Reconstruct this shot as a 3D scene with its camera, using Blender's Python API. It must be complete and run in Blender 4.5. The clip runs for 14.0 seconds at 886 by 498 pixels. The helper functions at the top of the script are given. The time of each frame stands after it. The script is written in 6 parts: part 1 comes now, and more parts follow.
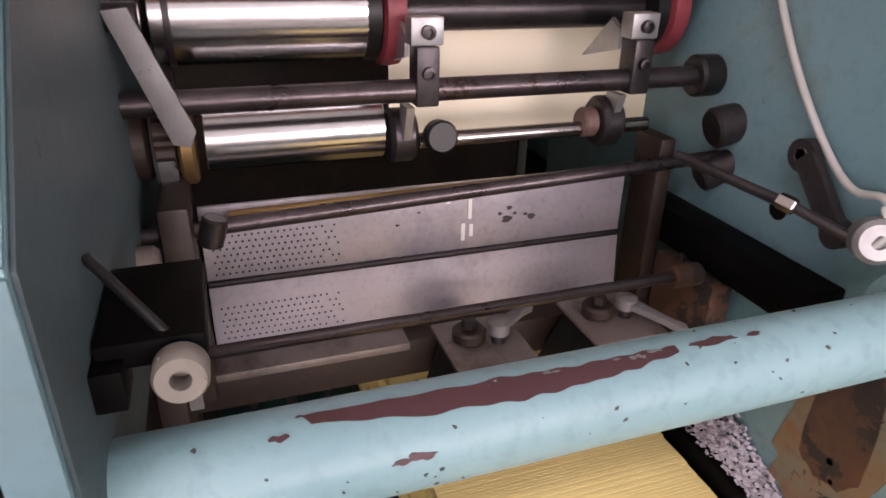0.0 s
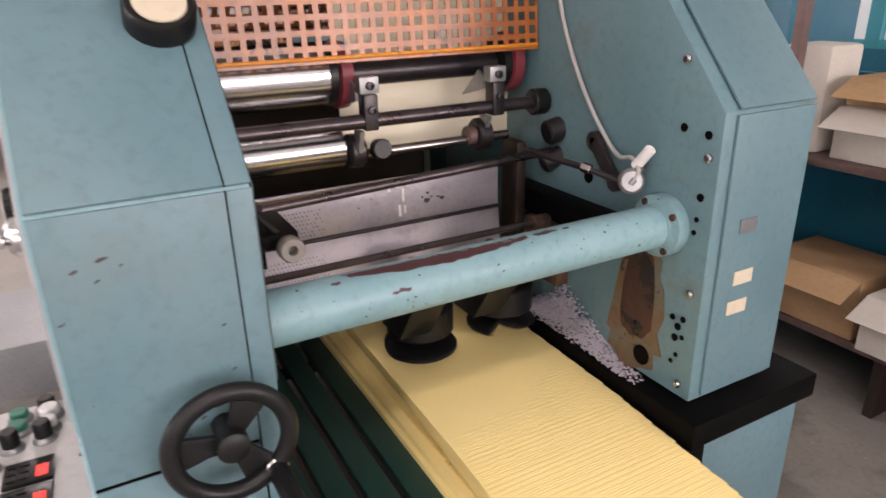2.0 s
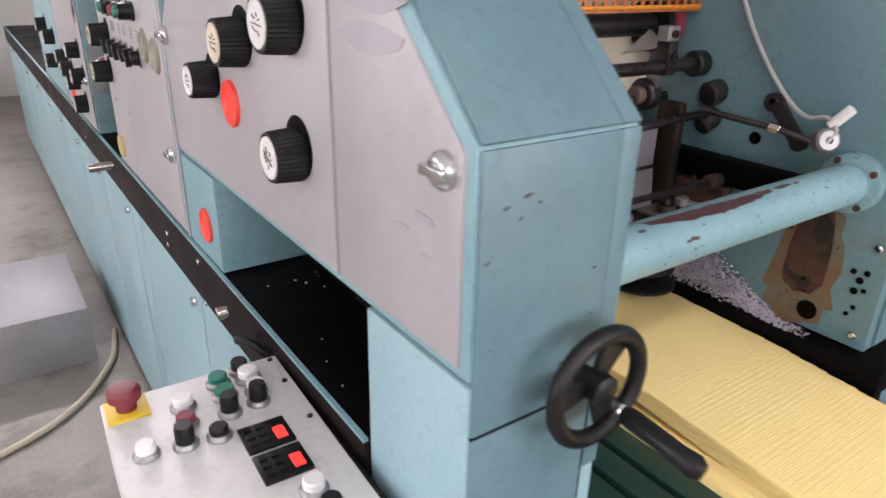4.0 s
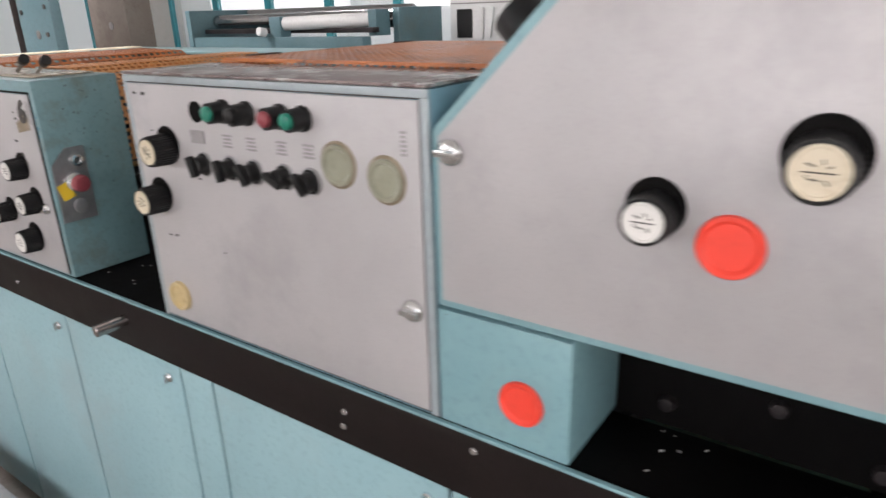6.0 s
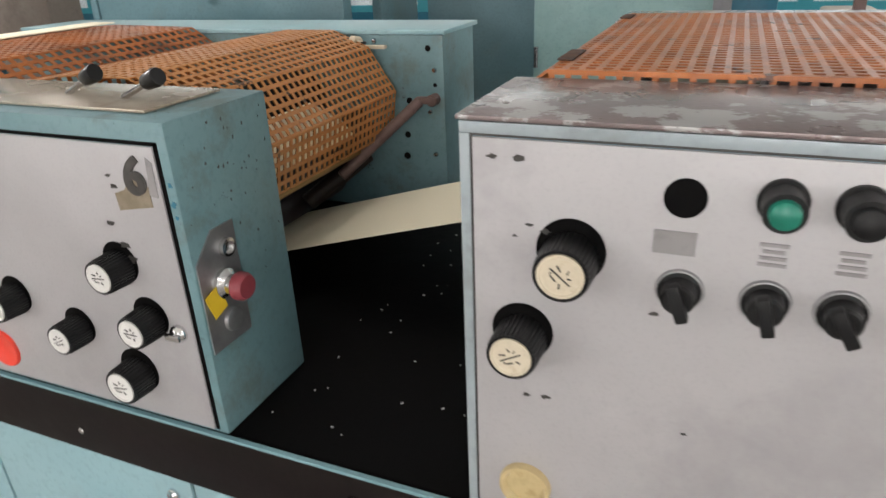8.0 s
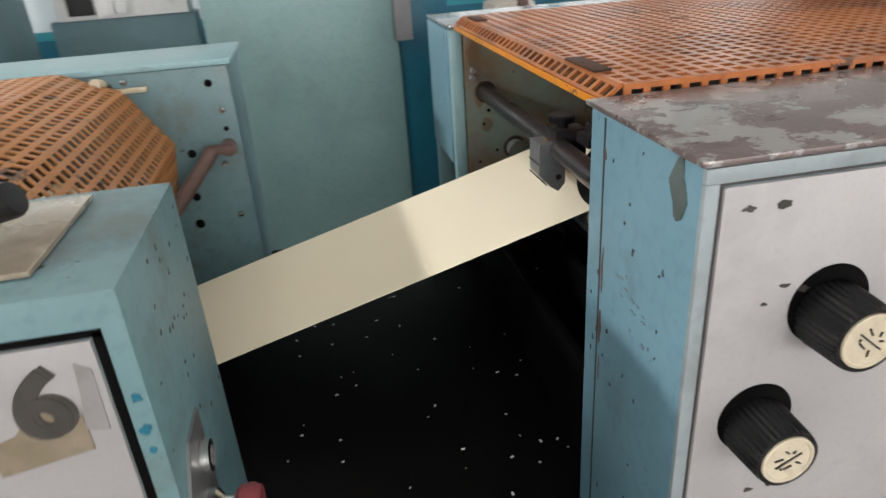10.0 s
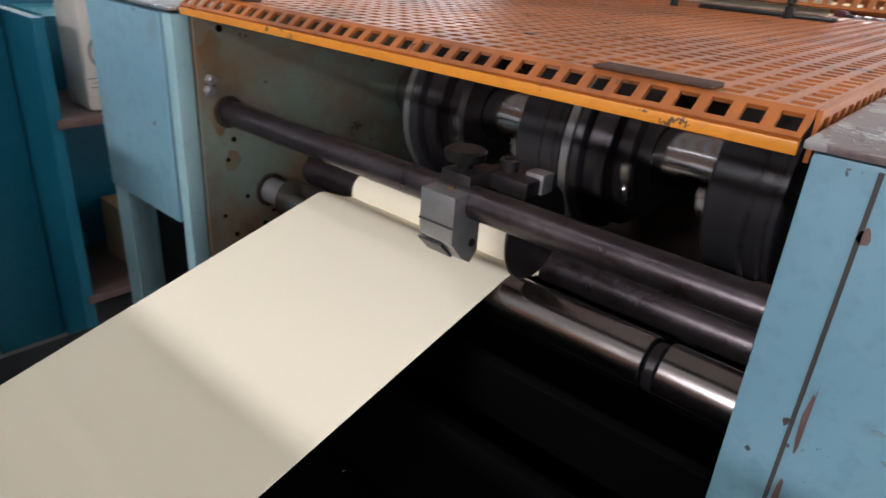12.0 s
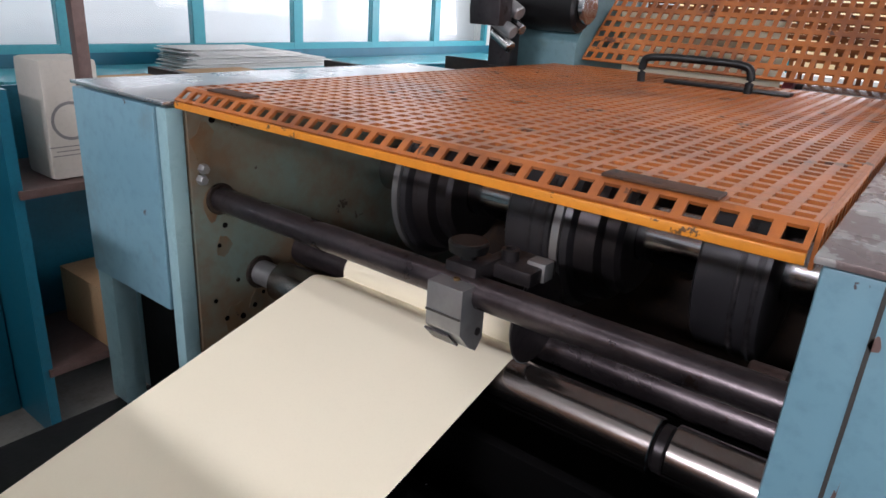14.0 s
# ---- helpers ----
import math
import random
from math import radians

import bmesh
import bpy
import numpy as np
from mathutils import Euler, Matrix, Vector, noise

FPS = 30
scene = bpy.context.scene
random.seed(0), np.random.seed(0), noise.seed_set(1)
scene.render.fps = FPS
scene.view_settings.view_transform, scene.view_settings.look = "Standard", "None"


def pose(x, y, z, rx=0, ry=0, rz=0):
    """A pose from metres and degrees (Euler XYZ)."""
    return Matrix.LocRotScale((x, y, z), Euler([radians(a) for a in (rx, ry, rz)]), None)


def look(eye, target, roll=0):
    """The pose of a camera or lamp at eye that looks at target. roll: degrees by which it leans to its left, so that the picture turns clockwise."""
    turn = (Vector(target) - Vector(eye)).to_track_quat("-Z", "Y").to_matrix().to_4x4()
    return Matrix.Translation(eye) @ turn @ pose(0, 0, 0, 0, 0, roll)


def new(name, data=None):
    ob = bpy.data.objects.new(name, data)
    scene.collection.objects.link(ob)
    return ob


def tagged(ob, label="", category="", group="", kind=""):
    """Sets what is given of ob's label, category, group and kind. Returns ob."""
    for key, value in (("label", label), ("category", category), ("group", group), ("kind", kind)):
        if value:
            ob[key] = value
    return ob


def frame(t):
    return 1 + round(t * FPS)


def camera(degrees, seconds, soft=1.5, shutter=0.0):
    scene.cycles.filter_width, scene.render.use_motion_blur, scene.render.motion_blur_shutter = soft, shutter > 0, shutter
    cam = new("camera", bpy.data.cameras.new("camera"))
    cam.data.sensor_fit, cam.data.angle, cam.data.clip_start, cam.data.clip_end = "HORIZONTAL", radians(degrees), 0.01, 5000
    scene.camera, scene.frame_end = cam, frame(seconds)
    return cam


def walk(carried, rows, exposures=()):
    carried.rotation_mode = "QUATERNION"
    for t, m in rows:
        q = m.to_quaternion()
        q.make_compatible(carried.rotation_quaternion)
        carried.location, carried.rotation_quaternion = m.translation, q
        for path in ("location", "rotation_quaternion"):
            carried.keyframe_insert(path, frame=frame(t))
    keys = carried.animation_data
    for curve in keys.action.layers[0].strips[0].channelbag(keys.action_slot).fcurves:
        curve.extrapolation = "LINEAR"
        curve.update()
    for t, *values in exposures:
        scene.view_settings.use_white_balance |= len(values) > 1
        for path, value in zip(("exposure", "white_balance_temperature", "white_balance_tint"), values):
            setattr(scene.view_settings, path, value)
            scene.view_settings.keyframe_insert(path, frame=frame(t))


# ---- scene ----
cam = camera(67.7, 14.0, shutter=0.4)
PATH = [
    (0, (0.248, 0.264, 1.495), (-1.443, 0.860, 0.635), 1.3),
    (0.5, (0.329, 0.260, 1.516), (-1.389, 0.872, 0.72), 1.8),
    (1, (0.439, 0.162, 1.527), (-1.22, 0.963, 0.748), 1.6),
    (1.5, (0.554, 0.103, 1.516), (-1.057, 0.967, 0.706), 0.6),
    (2, (0.605, 0.06, 1.545), (-1.034, 0.945, 0.817), -1.3),
    (2.2, (0.623, 0.037, 1.55), (-1.044, 0.867, 0.821), -2.8),
    (4.3, (0.272, -0.34, 1.484), (-1.173, 0.81, 0.715), 2.5),
    (4.5, (0.182, -0.357, 1.471), (-1.212, 0.873, 0.733), 2.7),
    (5, (-0.031, -0.416, 1.504), (-1.278, 0.959, 0.759), -1.2),
    (5.5, (-0.227, -0.53, 1.511), (-1.347, 0.977, 0.822), 0.5),
    (6, (-0.446, -0.675, 1.553), (-1.541, 0.854, 0.873), -1.8),
    (6.5, (-0.706, -0.724, 1.55), (-1.812, 0.822, 0.93), -0.5),
    (7, (-0.984, -0.693, 1.587), (-1.966, 0.907, 0.898), -1.8),
    (7.2, (-1.096, -0.665, 1.61), (-2.01, 0.931, 0.825), -1.9),
    (9.3, (-1.693, -0.445, 1.599), (-1.914, 1.365, 0.776), -4.2),
    (9.5, (-1.747, -0.426, 1.598), (-1.816, 1.4, 0.785), -3.3),
    (10, (-1.869, -0.368, 1.609), (-1.566, 1.413, 0.75), -4.1),
    (10.5, (-1.92, -0.2, 1.599), (-1.322, 1.48, 0.693), -3.4),
    (11, (-1.937, -0.034, 1.598), (-1.116, 1.543, 0.683), -3.5),
    (11.5, (-1.97, 0.05, 1.564), (-0.837, 1.447, 0.69), 2.9),
    (12, (-1.999, 0.116, 1.544), (-0.609, 1.283, 0.703), 4.2),
    (12.5, (-1.991, 0.137, 1.53), (-0.465, 1.163, 0.742), 5.5),
    (13, (-1.997, 0.148, 1.544), (-0.448, 1.178, 0.81), 5.4),
    (13.5, (-2.011, 0.154, 1.569), (-0.487, 1.229, 0.848), 4.0),
    (14, (-2.025, 0.152, 1.583), (-0.52, 1.268, 0.882), 3.7),
]
walk(cam, [(t, look(e, g, r)) for t, e, g, r in PATH], exposures=[(0, .28, 6950, 24), (1, .16, 7100, 23), (2, .04, 7050, 18), (4.5, 0.0, 6500, 14), (5.0, -.13, 6500, 12), (5.5, -.10, 6550, 10), (6.5, -.10, 6700, 7), (9.5, -.02, 6700, 2), (10.5, -.02, 6450, 2), (12, .0, 6200, 7), (14, -.04, 6150, 9)])

# ---------------------------------------------------------------- world and light
world = bpy.data.worlds.new("sky")
scene.world = world
world.use_nodes = True
wn = world.node_tree
sky = wn.nodes.new("ShaderNodeTexSky")
sky.sky_type, sky.sun_disc = "NISHITA", False
sky.sun_elevation, sky.sun_rotation = radians(38), radians(60)
wn.nodes["Background"].inputs[1].default_value = 0.10
wn.links.new(sky.outputs[0], wn.nodes["Background"].inputs[0])

ROOM = (-9.0, 5.0, -4.2, 4.8, 3.3)   # x0, x1, y0, y1, height


def area_lamp(name, m, sx, sy, watts, color):
    d = bpy.data.lights.new(name, "AREA")
    d.shape, d.size, d.size_y, d.energy, d.color = "RECTANGLE", sx, sy, watts, color
    ob = new(name, d)
    ob.matrix_world = m
    return ob


# daylight in the window openings, and the tube lamps under the ceiling
for wx in (-6.6, -3.6, -0.6, 2.4):
    area_lamp("window_daylight", look((wx, 4.74, 2.0), (wx, 0, 1.3)), 2.3, 1.5, 10, (1.0, 0.94, 0.97))
for wx in (-5.0, -1.0, 3.0):
    area_lamp("window_daylight", look((wx, -4.14, 2.0), (wx, 0, 1.2)), 2.6, 1.5, 88, (1.0, 0.93, 0.96))
area_lamp("window_daylight", look((5.16, -1.2, 1.95), (0, 0.3, 1.2)), 3.4, 1.5, 85, (1.0, 0.93, 0.97))
area_lamp("window_daylight", look((5.16, 2.3, 1.95), (0, 0.9, 1.2)), 3.0, 1.5, 165, (1.0, 0.93, 0.97))
# x, y, height, tilt towards the press, watts
TUBES = ((1.15, -0.55, 2.70, 0.0, 20), (-2.15, 1.10, 2.70, 0.0, 4), (-5.6, 0.3, 3.10, 48.0, 125))
for lx, ly, lz, tilt, watts in TUBES:
    area_lamp("tube_light", pose(lx, ly, lz, 0, -tilt, 0), 0.16, 1.2, watts, (1.0, 0.93, 0.96))

# ---------------------------------------------------------------- materials


def node_mat(name):
    m = bpy.data.materials.new(name)
    m.use_nodes = True
    t = m.node_tree
    return m, t, t.nodes["Principled BSDF"]


def ramp(t, src, lo, hi, c0, c1):
    r = t.nodes.new("ShaderNodeValToRGB")
    r.color_ramp.elements[0].position, r.color_ramp.elements[1].position = lo, hi
    r.color_ramp.elements[0].color, r.color_ramp.elements[1].color = (*c0, 1), (*c1, 1)
    t.links.new(src, r.inputs[0])
    return r.outputs[0]


def noise_tex(t, scale, detail=4, rough=0.6, stretch=None):
    co = t.nodes.new("ShaderNodeTexCoord").outputs["Object"]
    if stretch:
        mp = t.nodes.new("ShaderNodeMapping")
        mp.inputs["Scale"].default_value = stretch
        t.links.new(co, mp.inputs[0])
        co = mp.outputs[0]
    n = t.nodes.new("ShaderNodeTexNoise")
    n.inputs["Scale"].default_value, n.inputs["Detail"].default_value, n.inputs["Roughness"].default_value = scale, detail, rough
    t.links.new(co, n.inputs["Vector"])
    return n.outputs[0]


def mixed(t, fac, a, b, mode="MIX"):
    x = t.nodes.new("ShaderNodeMix")
    x.data_type, x.blend_type = "RGBA", mode
    for sock, v in ((x.inputs[0], fac), (x.inputs[6], a), (x.inputs[7], b)):
        if isinstance(v, (int, float)):
            sock.default_value = v
        elif isinstance(v, tuple):
            sock.default_value = (*v, 1)
        else:
            t.links.new(v, sock)
    return x.outputs[2]


def surface(name, col, col2, rough=0.5, metal=0.0, scale=5, fine=70, chips=None, chip_at=0.66, chip_scale=22,
            stain=None, stain_at=0.56, stain_scale=2.6, bump=0.15, stretch=None, rough2=None, specular=0.5, grain=0.55):
    """Two scales of variation, optional stains and chipped spots, fine relief."""
    m, t, p = node_mat(name)
    big = noise_tex(t, scale, 5, 0.6, stretch)
    small = noise_tex(t, fine, 3, 0.6, stretch)
    c = ramp(t, big, 0.3, 0.7, col, col2)
    dark = tuple(v * 0.82 for v in col)
    c = mixed(t, ramp(t, small, 0.5, 0.72, (0, 0, 0), (grain,) * 3), c, dark)
    if stain:
        s = noise_tex(t, stain_scale, 6, 0.7)
        c = mixed(t, ramp(t, s, stain_at, stain_at + 0.16, (0, 0, 0), (0.8, 0.8, 0.8)), c, stain)
    if chips:
        s = noise_tex(t, chip_scale, 5, 0.75)
        c = mixed(t, ramp(t, s, chip_at, chip_at + 0.02, (0, 0, 0), (1, 1, 1)), c, chips)
    t.links.new(c, p.inputs["Base Color"])
    r2 = rough2 if rough2 is not None else min(1, rough + 0.18)
    t.links.new(ramp(t, big, 0.3, 0.75, (rough,) * 3, (r2,) * 3), p.inputs["Roughness"])
    p.inputs["Metallic"].default_value = metal
    p.inputs["Specular IOR Level"].default_value = specular
    b = t.nodes.new("ShaderNodeBump")
    b.inputs["Strength"].default_value, b.inputs["Distance"].default_value = bump, 0.002
    t.links.new(small, b.inputs["Height"])
    t.links.new(b.outputs[0], p.inputs["Normal"])
    return m


BROWN = (0.055, 0.03, 0.028)
TEAL = surface("teal_machine_paint", (0.086, 0.165, 0.192), (0.116, 0.206, 0.233), 0.36, chips=(0.030, 0.026, 0.027), chip_at=0.71, chip_scale=34,
               stain=(0.115, 0.165, 0.172), stain_at=0.53)
TEAL_RUST = surface("rust_stained_teal_paint", (0.125, 0.150, 0.120), (0.110, 0.175, 0.160), 0.45, chips=(0.03, 0.018, 0.012), chip_at=0.66, chip_scale=24,
                    stain=(0.125, 0.066, 0.028), stain_at=0.41, stain_scale=3.2)
TEAL_STAINED = surface("brown_stained_teal_paint", (0.092, 0.178, 0.205), (0.125, 0.222, 0.248), 0.36, chips=(0.030, 0.022, 0.020), chip_at=0.69, chip_scale=30,
                       stain=(0.110, 0.110, 0.085), stain_at=0.545, stain_scale=5)
RUST_RUN = surface("rust_run_over_paint", (0.160, 0.082, 0.030), (0.110, 0.120, 0.095), 0.55, scale=14, chips=(0.03, 0.016, 0.010), chip_at=0.60, chip_scale=26, stain=(0.14, 0.06, 0.02), stain_at=0.5, stain_scale=20)
# teal darkened to hold the inner face's shade in its colour, plus brown stains
TEAL_SHADED = surface("shade_darkened_stained_teal", (0.030, 0.052, 0.060), (0.050, 0.082, 0.092), 0.5, chips=(0.012, 0.010, 0.010), chip_at=0.655, chip_scale=16,
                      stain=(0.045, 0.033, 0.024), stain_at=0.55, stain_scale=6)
SKY_BLUE = surface("pale_blue_door_paint", (0.225, 0.370, 0.405), (0.275, 0.425, 0.455), 0.34, chips=(0.07, 0.06, 0.06), chip_at=0.715, chip_scale=26,
                   stain=(0.25, 0.35, 0.37), stain_at=0.52)
SMUDGE = surface("grey_smear_on_panel", (0.325, 0.312, 0.335), (0.375, 0.36, 0.372), 0.42, metal=0.2, scale=9, fine=220, bump=0.02, grain=0.15)
SMUDGE_BLUE = surface("grey_scuff_on_paint", (0.13, 0.19, 0.21), (0.17, 0.24, 0.265), 0.4, scale=30)
STAIN = surface("dark_greasy_stain", (0.055, 0.075, 0.070), (0.10, 0.13, 0.125), 0.5, scale=30)
GRIME = surface("brown_grime", (0.17, 0.135, 0.085), (0.24, 0.20, 0.145), 0.6, scale=40)
EC_PAINT = surface("pale_green_cabinet_paint", (0.215, 0.360, 0.355), (0.265, 0.415, 0.405), 0.34, chips=(0.08, 0.07, 0.06), chip_at=0.72, chip_scale=30, stain=(0.20, 0.31, 0.30), stain_at=0.53)
TRIM = surface("pale_green_trim_paint", (0.155, 0.285, 0.315), (0.200, 0.345, 0.370), 0.38, chips=BROWN, chip_at=0.69, chip_scale=34)
BARE = surface("chipped_paint_over_primer", (0.060, 0.022, 0.026), (0.045, 0.017, 0.020), 0.45, chips=(0.30, 0.42, 0.46), chip_at=0.66, chip_scale=45)
TEAL_WORN = surface("worn_smeared_teal_paint", (0.105, 0.195, 0.215), (0.150, 0.250, 0.270), 0.36, chips=(0.022, 0.022, 0.026), chip_at=0.655, chip_scale=24,
                    stain=(0.100, 0.125, 0.115), stain_at=0.52, stain_scale=8)
BLUE_WORN = surface("worn_pale_blue_paint", (0.125, 0.245, 0.310), (0.165, 0.300, 0.365), 0.34, chips=(0.060, 0.045, 0.047), chip_at=0.665, chip_scale=19,
                    stain=(0.120, 0.170, 0.175), stain_at=0.56, stain_scale=6)
FRAME_GREY = surface("pale_worn_frame_paint", (0.255, 0.300, 0.318), (0.320, 0.362, 0.378), 0.32, metal=0.1, chips=(0.10, 0.075, 0.070), chip_at=0.69, chip_scale=26, stain=(0.20, 0.22, 0.22), stain_at=0.56, stain_scale=7)
PANEL = surface("grey_aluminium_panel", (0.325, 0.315, 0.318), (0.425, 0.412, 0.414), 0.34, metal=0.2, scale=2.2, fine=220,
                stain=(0.300, 0.288, 0.296), stain_at=0.525, stain_scale=2.7, chips=(0.20, 0.17, 0.15), chip_at=0.735, chip_scale=26, bump=0.02, rough2=0.55, grain=0.18)
TOPSTEEL = surface("worn_brown_top_plate", (0.150, 0.112, 0.110), (0.205, 0.165, 0.162), 0.22, metal=0.35, scale=9, fine=160,
                   stain=(0.085, 0.052, 0.052), stain_at=0.52, stain_scale=5, chips=(0.33, 0.32, 0.315), chip_at=0.53, chip_scale=13, bump=0.1, rough2=0.38)
CREAM_PLATE = surface("greasy_cream_plate", (0.43, 0.385, 0.315), (0.34, 0.29, 0.225), 0.16, metal=0.35, scale=7, fine=140,
                      stain=(0.20, 0.145, 0.095), stain_at=0.54, stain_scale=5, chips=(0.06, 0.04, 0.03), chip_at=0.69, chip_scale=22, bump=0.08, rough2=0.34)
# black of the oily deck and ledges, also flat fills for holes and hollows
BLACK = surface("oily_deck_and_hollow_black", (0.0022, 0.0022, 0.0024), (0.004, 0.0036, 0.0036), 0.45, fine=50, bump=0.25, rough2=0.62, specular=0.05)
COLUMN_BROWN = surface("grimy_column_paint", (0.120, 0.098, 0.080), (0.165, 0.145, 0.125), 0.45, stain=(0.075, 0.058, 0.045), stain_at=0.50, stain_scale=4)
STRIPE = surface("dark_brown_black_edge", (0.0072, 0.0050, 0.0048), (0.0120, 0.0082, 0.0076), 0.40, bump=0.1, specular=0.14)
RUBBER = surface("black_knob_plastic", (0.005, 0.005, 0.0055), (0.009, 0.009, 0.0095), 0.30, fine=120, bump=0.05, specular=0.3)
IRON = surface("blackened_steel", (0.035, 0.031, 0.034), (0.065, 0.057, 0.06), 0.27, metal=0.75, scale=14, fine=120, chips=(0.025, 0.016, 0.013), chip_at=0.64, chip_scale=18)
GREASE = surface("greasy_dark_casting", (0.013, 0.009, 0.008), (0.034, 0.021, 0.015), 0.42, metal=0.2, scale=12, fine=90,
                 stain=(0.060, 0.032, 0.016), stain_at=0.55, stain_scale=18)
STEEL = surface("bright_ground_steel", (0.56, 0.55, 0.56), (0.46, 0.45, 0.46), 0.15, metal=1.0, scale=9, fine=60, bump=0.0, rough2=0.26)
SHAFT = surface("polished_shaft_steel", (0.30, 0.265, 0.255), (0.38, 0.345, 0.335), 0.17, metal=1.0, scale=9, fine=200, bump=0.01, stretch=(12, 1, 12), rough2=0.26, grain=0.2)
BARSTEEL = surface("browned_bar_steel", (0.055, 0.045, 0.050), (0.100, 0.084, 0.088), 0.24, metal=0.85, scale=14, fine=120, chips=(0.045, 0.03, 0.025), chip_at=0.64, chip_scale=26)
DRUM = surface("worn_black_drum", (0.022, 0.021, 0.024), (0.040, 0.038, 0.043), 0.26, metal=0.3, scale=16, fine=120, bump=0.05)
CHROME = surface("chrome_latch_metal", (0.72, 0.72, 0.72), (0.62, 0.62, 0.62), 0.1, metal=1.0, bump=0.02)
ALU = surface("machined_grey_block", (0.38, 0.38, 0.385), (0.28, 0.28, 0.285), 0.33, metal=0.8, scale=25, bump=0.06)
PLATE = surface("smeared_zinc_plate", (0.36, 0.335, 0.375), (0.46, 0.43, 0.47), 0.30, metal=0.5, scale=5, fine=150,
                stain=(0.22, 0.195, 0.21), stain_at=0.56, stain_scale=7, chips=(0.02, 0.018, 0.025), chip_at=0.735, chip_scale=30)
GREASY_PLATE = surface("greasy_bracket_plate", (0.20, 0.17, 0.155), (0.13, 0.105, 0.092), 0.4, metal=0.4, scale=16, fine=120, stain=(0.05, 0.035, 0.025), stain_at=0.5, stain_scale=14)
LEVER_GREY = surface("dull_cast_lever", (0.20, 0.195, 0.20), (0.15, 0.145, 0.145), 0.45, metal=0.3, scale=24, fine=120, chips=(0.06, 0.05, 0.045), chip_at=0.66, chip_scale=50)
BRASS = surface("tarnished_brass_ring", (0.30, 0.19, 0.08), (0.22, 0.14, 0.06), 0.4, metal=0.8)
WHITE_CAP = surface("white_dial_cap", (0.66, 0.65, 0.62), (0.58, 0.57, 0.54), 0.35, fine=110, stain=(0.46, 0.43, 0.38), stain_at=0.6, stain_scale=40)
BEIGE_CAP = surface("yellowed_dial_cap", (0.53, 0.46, 0.34), (0.58, 0.52, 0.40), 0.4, fine=110, stain=(0.40, 0.32, 0.21), stain_at=0.58, stain_scale=40)
INK = surface("dial_print_black", (0.03, 0.028, 0.026), (0.05, 0.045, 0.04), 0.5)
RED = surface("red_plastic_cap", (0.78, 0.055, 0.032), (0.70, 0.05, 0.03), 0.36, fine=90, bump=0.05)
DARK_RED = surface("dull_red_rubber", (0.17, 0.025, 0.035), (0.22, 0.035, 0.045), 0.45, bump=0.1)
GREEN = surface("green_lens_plastic", (0.006, 0.135, 0.09), (0.010, 0.17, 0.115), 0.25, bump=0.02)
OLIVE = surface("yellowed_clear_lens", (0.215, 0.215, 0.160), (0.265, 0.265, 0.205), 0.26, scale=18, stain=(0.30, 0.30, 0.255), stain_at=0.55, stain_scale=12)
AMBER = surface("amber_cover_cap", (0.44, 0.34, 0.165), (0.50, 0.40, 0.22), 0.28, stain=(0.30, 0.20, 0.07), stain_at=0.55, stain_scale=30)
YELLOW = surface("yellow_sticker", (0.72, 0.50, 0.03), (0.66, 0.45, 0.03), 0.45)
GREYPRINT = surface("faded_grey_print", (0.20, 0.19, 0.19), (0.26, 0.25, 0.25), 0.5)
WEB = surface("cream_paper_web", (0.86, 0.795, 0.615), (0.885, 0.82, 0.645), 0.75, scale=1.5, fine=400, bump=0.02, specular=0.2, grain=0.1)
FORMS = surface("golden_yellow_forms", (0.935, 0.752, 0.322), (0.95, 0.785, 0.368), 0.75, scale=3, fine=300, bump=0.02, specular=0.2, grain=0.2)
ORANGE = surface("greasy_orange_guard", (0.33, 0.096, 0.022), (0.43, 0.138, 0.030), 0.26, scale=7, fine=90, chips=(0.085, 0.032, 0.018), chip_at=0.62, chip_scale=16,
                 stain=(0.16, 0.052, 0.022), stain_at=0.47, stain_scale=6, bump=0.25, rough2=0.40, specular=0.6)
ZINC_TOP = surface("bright_zinc_top", (0.50, 0.51, 0.53), (0.42, 0.43, 0.45), 0.22, metal=0.85, scale=7, fine=120, stain=(0.20, 0.18, 0.17), stain_at=0.60, stain_scale=6, bump=0.05, rough2=0.36)
TAN_GUARD = surface("tan_orange_guard", (0.38, 0.150, 0.040), (0.46, 0.195, 0.060), 0.3, scale=7, fine=90, chips=(0.10, 0.05, 0.025), chip_at=0.62, chip_scale=16)
ORANGE_EDGE = surface("orange_guard_edge", (0.56, 0.20, 0.016), (0.62, 0.235, 0.022), 0.3, chips=(0.10, 0.05, 0.02), chip_at=0.62, chip_scale=30)
RUSTY = surface("rusted_brown_iron", (0.026, 0.013, 0.009), (0.085, 0.034, 0.015), 0.7, scale=16, chips=(0.012, 0.008, 0.007), chip_at=0.55, chip_scale=18, bump=0.4)
BROWN_ROD = surface("brown_lever_steel", (0.12, 0.075, 0.065), (0.17, 0.11, 0.10), 0.42, metal=0.3, scale=18)
SLAT = surface("dark_green_slat_paint", (0.010, 0.042, 0.034), (0.014, 0.055, 0.045), 0.3, chips=(0.25, 0.26, 0.24), chip_at=0.745, chip_scale=28)
CONFETTI = surface("punched_paper_chads", (0.55, 0.52, 0.56), (0.45, 0.42, 0.48), 0.8, specular=0.2)
CABLE = surface("grey_cable_sheath", (0.42, 0.42, 0.40), (0.36, 0.36, 0.35), 0.45)
CONSOLE = surface("white_console_plate", (0.58, 0.58, 0.57), (0.64, 0.64, 0.62), 0.4, scale=12, stain=(0.40, 0.39, 0.37), stain_at=0.6, stain_scale=9)
